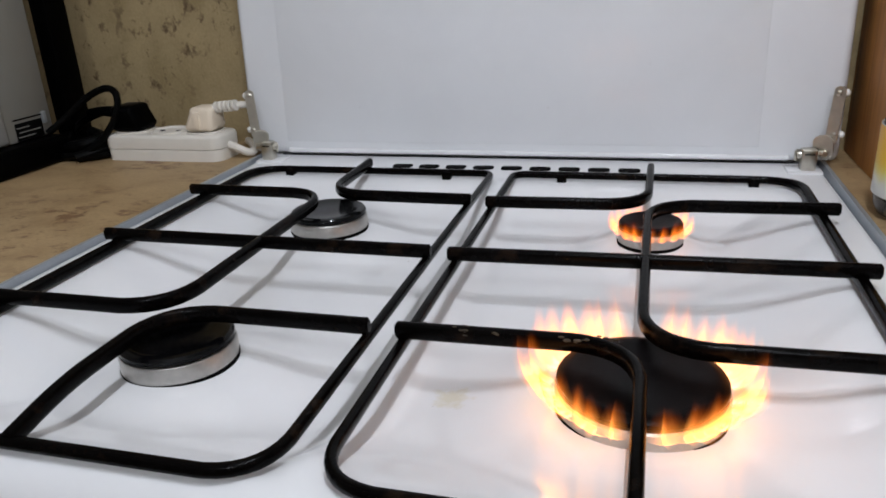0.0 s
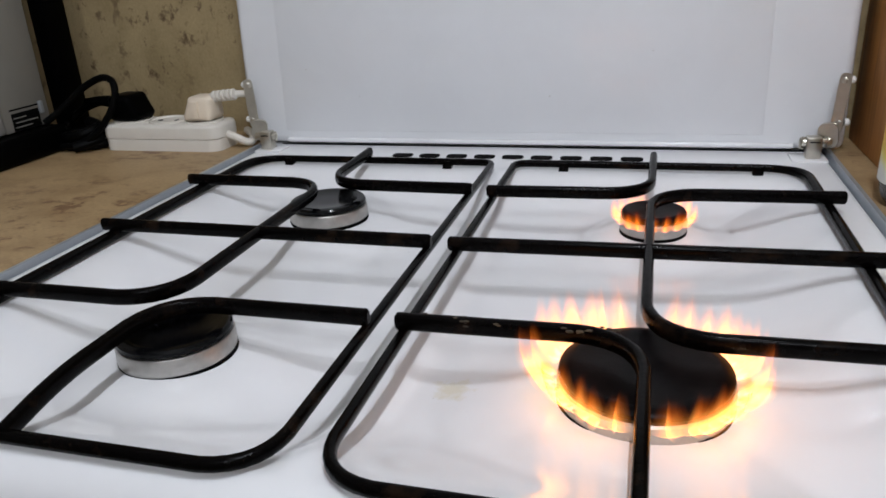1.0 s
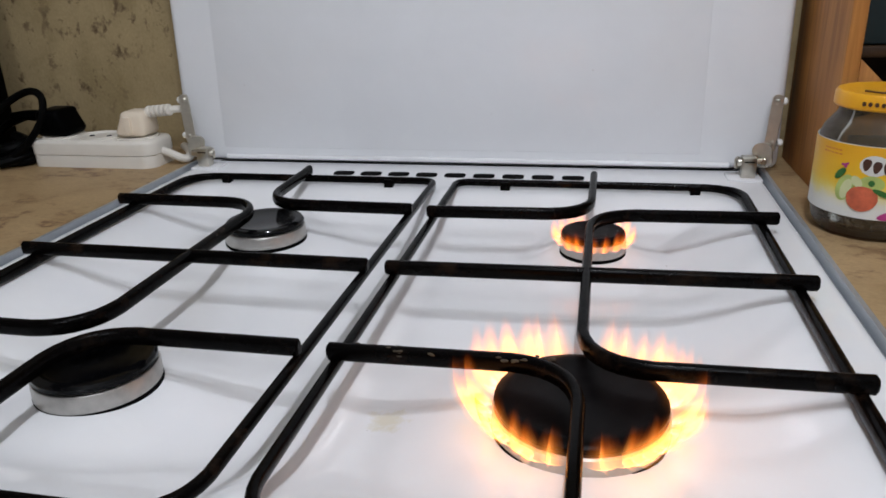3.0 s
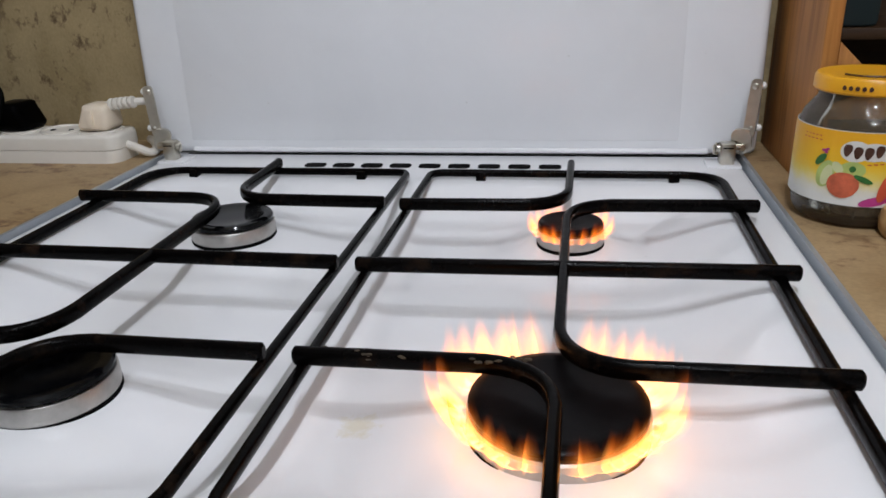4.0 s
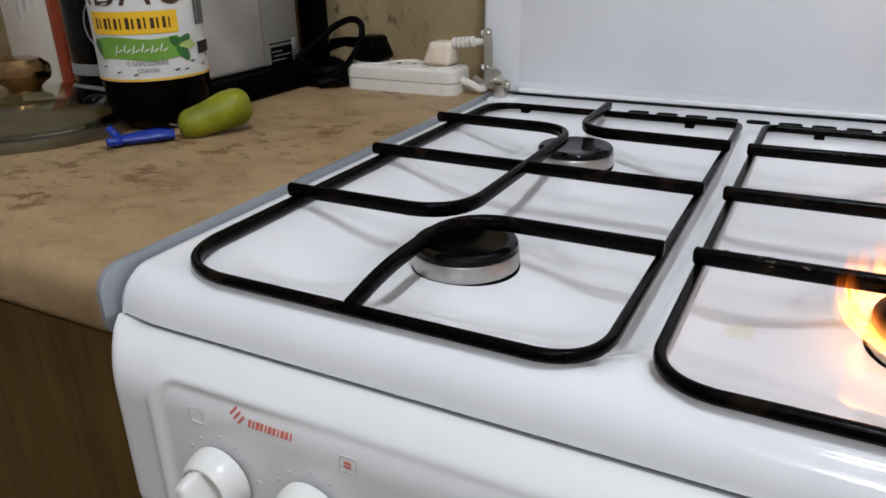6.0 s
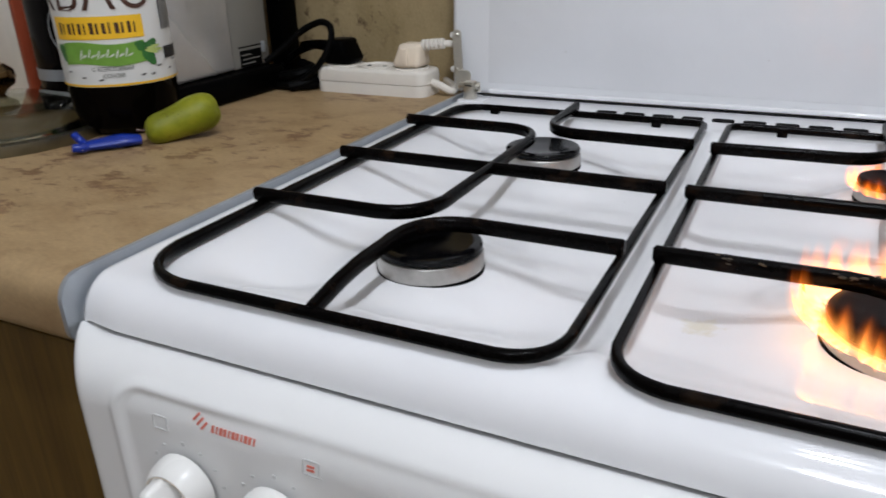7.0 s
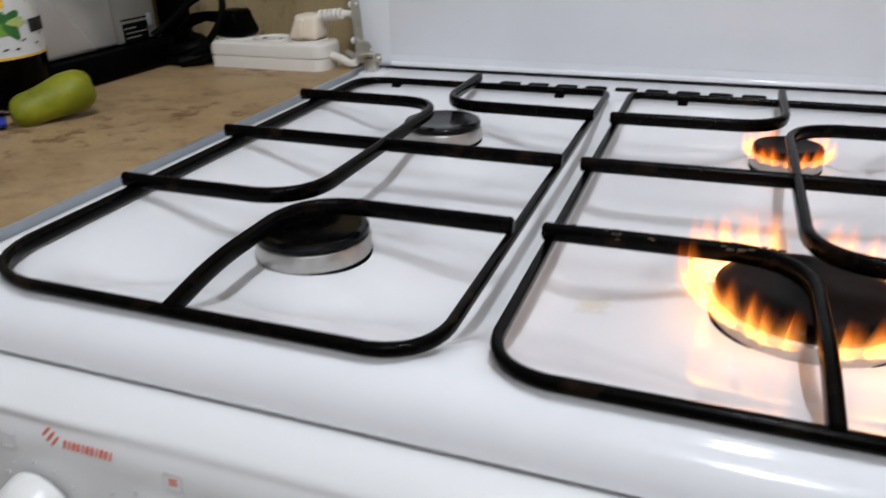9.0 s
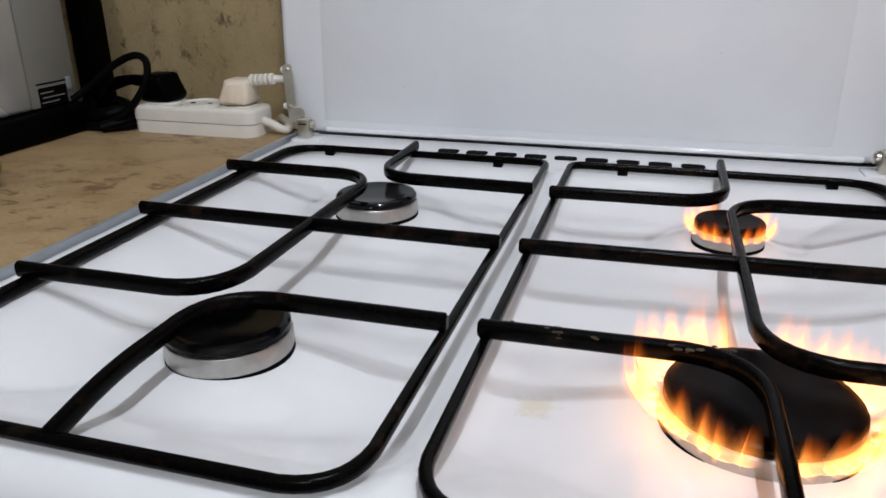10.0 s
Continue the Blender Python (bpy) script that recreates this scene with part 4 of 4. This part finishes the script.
# carton and dark coffee jar behind
carton = thing("carton", (-0.735, 0.455, TOP), "cream carton with an orange-red edge standing on the worktop", "carton", "", -18)
part("box", box(-0.110, 0.056, -0.03, 0.03, 0.0, 0.24, 0.002), CARD, carton)
part("edge_band", box(0.0555, 0.068, -0.0305, 0.0305, 0.0, 0.2402, 0.002), RED_CARD, carton)
for i in range(3):
    part("print_bar", box(-0.045 + 0.026 * i, -0.033 + 0.026 * i, -0.0306, -0.0299, 0.075 + 0.01 * i, 0.20), PRINT_GREY, carton, "", False)
jar2 = thing("coffee_jar", (-0.612, 0.418, TOP), "dark glass coffee jar with a pale band", "jar")
part("body", lathe([(0.034, 0.0), (0.039, 0.003), (0.041, 0.012), (0.041, 0.105), (0.036, 0.122), (0.031, 0.132), (0.031, 0.140)], 48), DARK_GLASS, jar2)
part("lid", lathe([(0.034, 0.1402), (0.0345, 0.143), (0.034, 0.166), (0.032, 0.168)], 40), LABEL_BROWN, jar2)
part("band", arc_patch(0.0413, radians(-130), radians(40), 0.031, 0.042, 40), EDGE, jar2)
ringb = tube([(0.020 * math.cos(a * math.pi / 12), 0.0004, 0.080 + 0.026 * math.sin(a * math.pi / 12)) for a in range(24)], 0.0007, 6, True)
part("emblem", wrapped(ringb, 0.0415, radians(-42)), EDGE, jar2, "pale oval emblem")

# silver appliance with a black base
app = thing("kitchen_appliance", (-0.48, 0.50, TOP), "silver and grey countertop appliance on a black base", "appliance")
part("base", box(-0.16, 0.015, -0.118, 0.062, 0.0, 0.0265, 0.006, 3), BLACK, app, "black plastic base")
part("body", box(-0.14, 0.0, -0.110, -0.0005, 0.027, 0.34, 0.005, 3), SILVER, app, "brushed silver casing")
part("side_panel", box(-0.14, -0.003, 0.0002, 0.060, 0.027, 0.34, 0.003), OFFWHITE, app, "grey-white side panel")
# printed label low in the side: a dark plate with pale bars
part("dark_plate", box(-0.006, -0.0026, 0.010, 0.046, 0.028, 0.046, 0.001), GAP, app, "dark label with pale printed lines low in the side")
part("badge", box(-0.006, -0.0026, 0.009, 0.047, 0.0485, 0.0500), GAP, app)
for k, (ya, yb) in enumerate(((0.012, 0.034), (0.014, 0.042), (0.012, 0.028))):
    part("print_bar", box(-0.0030, -0.0022, ya, yb, 0.0315 + 0.0045 * k, 0.0325 + 0.0045 * k), OFFWHITE, app, "", False)
part("tab", box(-0.004, -0.0005, 0.046, 0.051, 0.040, 0.052, 0.001), EDGE, app, "small grey tab")
post = thing("dark_post", (-0.482, 0.588, TOP), "black square upright standing against the wall", "post")
part("shaft", box(-0.0105, 0.0088, -0.014, 0.016, 0.0, 0.50, 0.002), BLACK, post)

# power strip, plugs and cables
strip = thing("power_strip", (-0.355, 0.577, TOP), "ivory plastic three-socket power strip", "power strip")


def rounded_slab(hx, hy, z0, z1, r, bev):
    b = box(-hx, hx, -hy, hy, z0, z1)
    up = [e for e in b.edges if abs(e.verts[0].co.z - e.verts[1].co.z) > 0.001]
    bmesh.ops.bevel(b, geom=up, offset=r, segments=6, profile=0.5, affect="EDGES")
    edge = [e for e in b.edges if abs(e.verts[0].co.z - e.verts[1].co.z) < 1e-5 and len(e.link_faces) == 2 and any(abs(f.normal.z) > 0.9 for f in e.link_faces) and e.verts[0].co.z > (z0 + z1) / 2]
    bmesh.ops.bevel(b, geom=edge, offset=bev, segments=3, profile=0.5, affect="EDGES")
    return b


part("lower_shell", rounded_slab(0.0665, 0.0225, 0.0, 0.0118, 0.012, 0.0008), PLASTIC_WHITE, strip)
part("upper_shell", rounded_slab(0.0670, 0.0230, 0.0124, 0.0262, 0.012, 0.004), PLASTIC_WHITE, strip)
for sx in (-0.041, 0.0, 0.041):
    part("socket", moved(lathe([(0.0195, 0.0260), (0.0195, 0.0279), (0.0180, 0.0283), (0.0175, 0.0265), (0.001, 0.0263)], 36), Matrix.Translation((sx, 0, 0))), PLASTIC_WHITE, strip)
for dx in (-0.0095, 0.0095):
    part("pin_hole", moved(lathe([(0.0026, 0.0265), (0.0026, 0.0269)], 14), Matrix.Translation((dx, 0, 0))), GAP, strip)

plug_b = thing("black_plug", (-0.397, 0.577, TOP + 0.0280), "black angled mains plug in the power strip", "plug")
pbm = box(-0.018, 0.018, -0.017, 0.017, 0.0, 0.026, 0.006, 3)
for v in pbm.verts:
    if v.co.z > 0.012:
        v.co.x = v.co.x * 0.72 - 0.002
part("body", pbm, BLACK, plug_b)
part("sleeve", tube(smooth_path([(-0.016, 0, 0.017), (-0.035, 0.002, 0.018), (-0.058, 0.006, 0.016)], 4), lambda s: 0.0068 - 0.003 * s, 12), BLACK, plug_b)

plug_w = thing("white_plug", (-0.313, 0.577, TOP + 0.0280), "yellowed white angled mains plug in the power strip", "plug")
wbm = box(-0.0155, 0.0155, -0.015, 0.015, 0.0, 0.024, 0.005, 3)
for v in wbm.verts:
    if v.co.z > 0.014:
        v.co.x = v.co.x * 0.82 + 0.003
        v.co.y *= 0.85
part("body", wbm, PLUG_WHITE, plug_w)
part("ridge", box(-0.004, 0.0035, -0.0165, -0.013, 0.003, 0.020, 0.001), PLUG_WHITE, plug_w)
for i in range(5):
    part("strain_ring", moved(lathe([(0.0052, -0.0018), (0.0058, 0.0), (0.0052, 0.0018)], 16), Matrix.Translation((0.016 + 0.0048 * i, 0.0005 * i, 0.0225 + 0.0004 * i)) @ pose(0, 0, 0, 0, 82, 0)), PLASTIC_WHITE, plug_w)
part("cord", tube(smooth_path([(0.010, 0, 0.021), (0.030, 0.002, 0.0235), (0.040, 0.012, 0.023), (0.040, 0.032, 0.018), (0.034, 0.055, 0.008)], 6), 0.0036, 10), PLASTIC_WHITE, plug_w)


def cable(points, radius, mat, label):
    return tagged(part("cable", tube(smooth_path(points, 8), radius, 10), mat), label, "cable")


Z0 = TOP
cable([(-0.294, 0.577, Z0 + 0.014), (-0.280, 0.574, Z0 + 0.011), (-0.270, 0.577, Z0 + 0.0055), (-0.2685, 0.586, Z0 + 0.0045), (-0.280, 0.608, Z0 + 0.0045), (-0.300, 0.632, Z0 + 0.0045)], 0.0040, PLASTIC_WHITE, "white round cord of the power strip")
cable([(-0.440, 0.582, Z0 + 0.044), (-0.465, 0.585, Z0 + 0.035), (-0.480, 0.572, Z0 + 0.018), (-0.470, 0.552, Z0 + 0.006), (-0.440, 0.548, Z0 + 0.005), (-0.424, 0.562, Z0 + 0.006), (-0.440, 0.580, Z0 + 0.006), (-0.475, 0.565, Z0 + 0.006)], 0.0042, RUBBER, "black rubber mains cable coiled on the worktop")
cable([(-0.478, 0.545, Z0 + 0.030), (-0.462, 0.555, Z0 + 0.043), (-0.440, 0.566, Z0 + 0.062), (-0.418, 0.570, Z0 + 0.071), (-0.403, 0.566, Z0 + 0.065), (-0.404, 0.560, Z0 + 0.045), (-0.420, 0.552, Z0 + 0.022), (-0.440, 0.545, Z0 + 0.009), (-0.466, 0.545, Z0 + 0.005)], 0.0036, RUBBER, "black rubber cable standing up in a loop")
cable([(-0.445, 0.540, Z0 + 0.006), (-0.430, 0.552, Z0 + 0.010), (-0.424, 0.575, Z0 + 0.014), (-0.445, 0.590, Z0 + 0.014), (-0.468, 0.578, Z0 + 0.012), (-0.462, 0.552, Z0 + 0.014), (-0.440, 0.550, Z0 + 0.018), (-0.432, 0.566, Z0 + 0.022), (-0.455, 0.580, Z0 + 0.024)], 0.0055, RUBBER, "thick black cable bundle on the worktop")

# ---- things on the right worktop ----
# wooden rack
rack = thing("wooden_rack", (0.374, 0.585, TOP), "pine wood rack standing against the wall", "rack")
for bx in (-0.088, 0.105):
    part("side_board", box(bx, bx + 0.0105, -0.080, 0.057, 0.0, 0.36, 0.0015), WOOD, rack)
# inner boards carry the rack's shade as a darker wood colour
part("back_board", box(-0.077, 0.105, 0.030, 0.041, 0.0, 0.36), SHADED_BOARD, rack, "back board with the rack's inner shade in its colour")
part("shelf", box(-0.077, 0.105, -0.028, 0.030, 0.055, 0.066, 0.001), SHADED_BOARD, rack)
part("rail", box(-0.077, 0.105, -0.050, 0.029, 0.100, 0.108, 0.001), SHADED_BOARD, rack)
part("top_board", box(-0.092, 0.119, -0.084, 0.058, 0.3605, 0.372, 0.0015), WOOD, rack)
br = box(-0.0770, -0.040, -0.078, -0.066, 0.0500, 0.102, 0.001)
for v in br.verts:
    if v.co.z > 0.08 and v.co.x > -0.05:
        v.co.z -= 0.034
part("brace", br, WOOD, rack)
TEAL = simple("dark_teal_plastic", (0.003, 0.014, 0.018), 0.5, 0.0, 0.15, 60, 0.1, 0.0004)
teal = thing("teal_box", (0.300, 0.560, TOP + 0.1082), "dark teal plastic box in the wooden rack", "box")
part("body", box(-0.003, 0.030, -0.022, 0.030, 0.0, 0.13, 0.004), TEAL, teal)
part("rim", box(-0.0045, 0.0315, -0.0235, 0.0315, 0.1302, 0.136, 0.0015), TEAL, teal)

# jar of baby food
JC = (0.3020, 0.4560, TOP)
jar = thing("glass_jar", JC, "clear glass jar with yellow lid and fruit label, grey seeds inside", "jar")
JR = 0.0370
JF = radians(-112)
outer = [(0.001, 0.0), (0.028, 0.0), (0.0335, 0.0025), (0.0362, 0.008), (JR, 0.016), (JR, 0.0615), (0.0352, 0.067), (0.0308, 0.073), (0.0285, 0.0760), (0.0278, 0.079), (0.0278, 0.086)]
inner = [(0.0262, 0.086), (0.0262, 0.078), (0.0290, 0.072), (0.0334, 0.066), (0.0350, 0.060), (0.0350, 0.017), (0.0335, 0.009), (0.028, 0.0050), (0.001, 0.0050)]
part("glass", lathe(outer + inner, 64), JAR_GLASS, jar)
part("contents", lathe([(0.001, 0.0056), (0.0280, 0.0056), (0.0300, 0.0092), (0.0312, 0.017), (0.0312, 0.0205), (0.020, 0.0225), (0.001, 0.0215)], 48), SEEDS, jar, "grey dried seeds")
rnd = random.Random(21)
seeds = bmesh.new()
for k in range(260):
    a, z = rnd.uniform(-math.pi, 0.2), rnd.uniform(0.0075, 0.0215)
    rr = 0.0330 if z > 0.011 else 0.0305
    m = Matrix.Translation((rr * math.cos(a), rr * math.sin(a), z)) @ pose(0, 0, 0, rnd.uniform(0, 180), rnd.uniform(0, 180), rnd.uniform(0, 180))
    bmesh.ops.create_icosphere(seeds, subdivisions=1, radius=1.0, matrix=m @ Matrix.Diagonal((rnd.uniform(0.0013, 0.0021), 0.0011, 0.0008, 1)))
tagged(part("seeds", seeds, SEED_MIX, jar, "mixed grey and brown dried seeds"), kind="stuff")
jl = part("lid", moved(lathe([(0.0270, 0.0808), (0.0308, 0.0808), (0.0318, 0.0820), (0.0316, 0.0885), (0.0304, 0.0905), (0.0285, 0.0909), (0.0250, 0.0903), (0.001, 0.0905)], 56), Matrix.Identity(4)), YELLOW_LID, jar, "yellow metal screw lid")
lab = part("label", arc_patch(JR + 0.0003, JF - 1.9, JF + 1.9, 0.0160, 0.0615, 64), LABEL_WHITE, jar, "paper label with yellow top and printed fruit")
JRL = JR + 0.0010


def on_jar(name, bm, mat):
    for v in bm.verts:
        v.co.x, v.co.z = v.co.x * 0.9, v.co.z * 0.89
    return part(name, wrapped(bm, JRL, JF), mat, lab, "", False)


def jar_print():
    """Yellow print that pales into white towards the label's foot."""
    m, n, l, b = material("yellow_and_white_jar_print")
    sep = n.new("ShaderNodeSeparateXYZ")
    l.new(coords(n, l), sep.inputs[0])
    rough = noise_tex(n, l, coords(n, l), 60.0, 3)
    q = n.new("ShaderNodeMath")
    q.operation = "MULTIPLY_ADD"
    l.new(rough, q.inputs[0])
    q.inputs[1].default_value = 0.012
    l.new(sep.outputs["Z"], q.inputs[2])
    c = ramp(n, l, q.outputs[0], [(0.0300, (0.74, 0.74, 0.70)), (0.0375, (0.78, 0.66, 0.16)), (0.0440, (0.82, 0.52, 0.02)), (0.0640, (0.80, 0.40, 0.012))])
    l.new(c, b.inputs["Base Color"])
    b.inputs["Roughness"].default_value = 0.4
    return m


PEACH = simple("peach_fruit_print", (0.60, 0.13, 0.06), 0.42, 0.0, 0.5, 160, 0.0)
on_jar("yellow_field", sheet(-0.072, 0.072, 0.0182, 0.0688, 0.0002, 0.0, 48), jar_print())
for k, (u, ru, rz) in enumerate(((0.000, 0.0090, 0.0072), (0.011, 0.0100, 0.0062), (0.0215, 0.0095, 0.0066), (0.030, 0.0070, 0.0062))):
    on_jar("glow", disc(u, 0.0560, ru, rz, 0.00030 + 0.00004 * k), LABEL_WHITE)
for i in range(6):
    u, dz = -0.0045 + 0.0062 * i, (0.0012, 0.0, 0.0, 0.0014, 0.0, 0.0004)[i]
    on_jar("stroke", disc(u, 0.0556 + dz, 0.0026, 0.0042, 0.0006, -0.12, 0.10), LABEL_BROWN)
for i in range(5):
    on_jar("bar", sheet(0.008 + 0.0036 * i, 0.0105 + 0.0036 * i, 0.0472 + 0.0004 * i, 0.0480 + 0.0004 * i, 0.0005, 0, 2), LABEL_RED)
    on_jar("bar", sheet(-0.036 + 0.003 * i, -0.0342 + 0.003 * i, 0.0635, 0.0642, 0.0005, 0, 2), LABEL_RED)
    on_jar("bar", sheet(-0.037 + 0.0034 * i, -0.0352 + 0.0034 * i, 0.0608, 0.0615, 0.0005, 0, 2), LABEL_RED)
on_jar("apple", disc(-0.0165, 0.0385, 0.0058, 0.0098, 0.0004, -0.25), LABEL_LIME)
on_jar("slice", disc(-0.0155, 0.0378, 0.0034, 0.0076, 0.0006, -0.25), SLICE)
on_jar("slice", disc(-0.0090, 0.0440, 0.0030, 0.0046, 0.0006, 0.7), SLICE)
on_jar("apple", disc(0.0000, 0.0435, 0.0078, 0.0056, 0.0004), LABEL_LIME)
on_jar("core", disc(0.0000, 0.0440, 0.0020, 0.0022, 0.0006), LABEL_LEAF)
on_jar("peach", disc(-0.0045, 0.0325, 0.0098, 0.0090, 0.0008, 0.0, 0.02), PEACH)
on_jar("leaf", disc(-0.0205, 0.0480, 0.0052, 0.0024, 0.0008, 0.9), LABEL_LEAF)
on_jar("leaf", disc(0.0070, 0.0375, 0.0062, 0.0019, 0.0009, -0.40), LABEL_LEAF)
on_jar("spot", disc(0.0165, 0.0225, 0.0105, 0.0032, 0.0005, 0.25), LABEL_PINK)
on_jar("figure", disc(0.0215, 0.0330, 0.0040, 0.0115, 0.0007, -0.3), LABEL_RED)
on_jar("butterfly", disc(-0.0180, 0.0545, 0.0022, 0.0016, 0.0006, 0.3, 0.4), LABEL_PINK)
for i in range(5):
    u = -0.012 + 0.0036 * i
    part("stroke", wrapped(disc(u, 0.0853, 0.0012, 0.0014, 0.0002), 0.0322, JF), LABEL_BROWN, jl, "", False)
part("scribble", tube([(0.020 * math.cos(a * 0.17 - 2.7), 0.020 * math.sin(a * 0.17 - 2.7), 0.0909) for a in range(16)], 0.0006, 6), LABEL_BROWN, jl)

# turned wooden mill
mill = thing("wooden_mill", (0.3315, 0.412, TOP), "pale turned wooden mill beside the jar", "mill")
part("body", lathe([(0.0235, 0.0), (0.0255, 0.003), (0.0265, 0.010), (0.0250, 0.017), (0.0215, 0.0195), (0.0228, 0.022), (0.0232, 0.027), (0.0205, 0.031), (0.0165, 0.036), (0.0150, 0.055), (0.0165, 0.080), (0.0190, 0.090)], 40), WOOD_PALE, mill)
part("head", lathe([(0.0185, 0.0905), (0.0205, 0.095), (0.0210, 0.104), (0.0180, 0.113), (0.0090, 0.119), (0.001, 0.120)], 40), WOOD_PALE, mill)
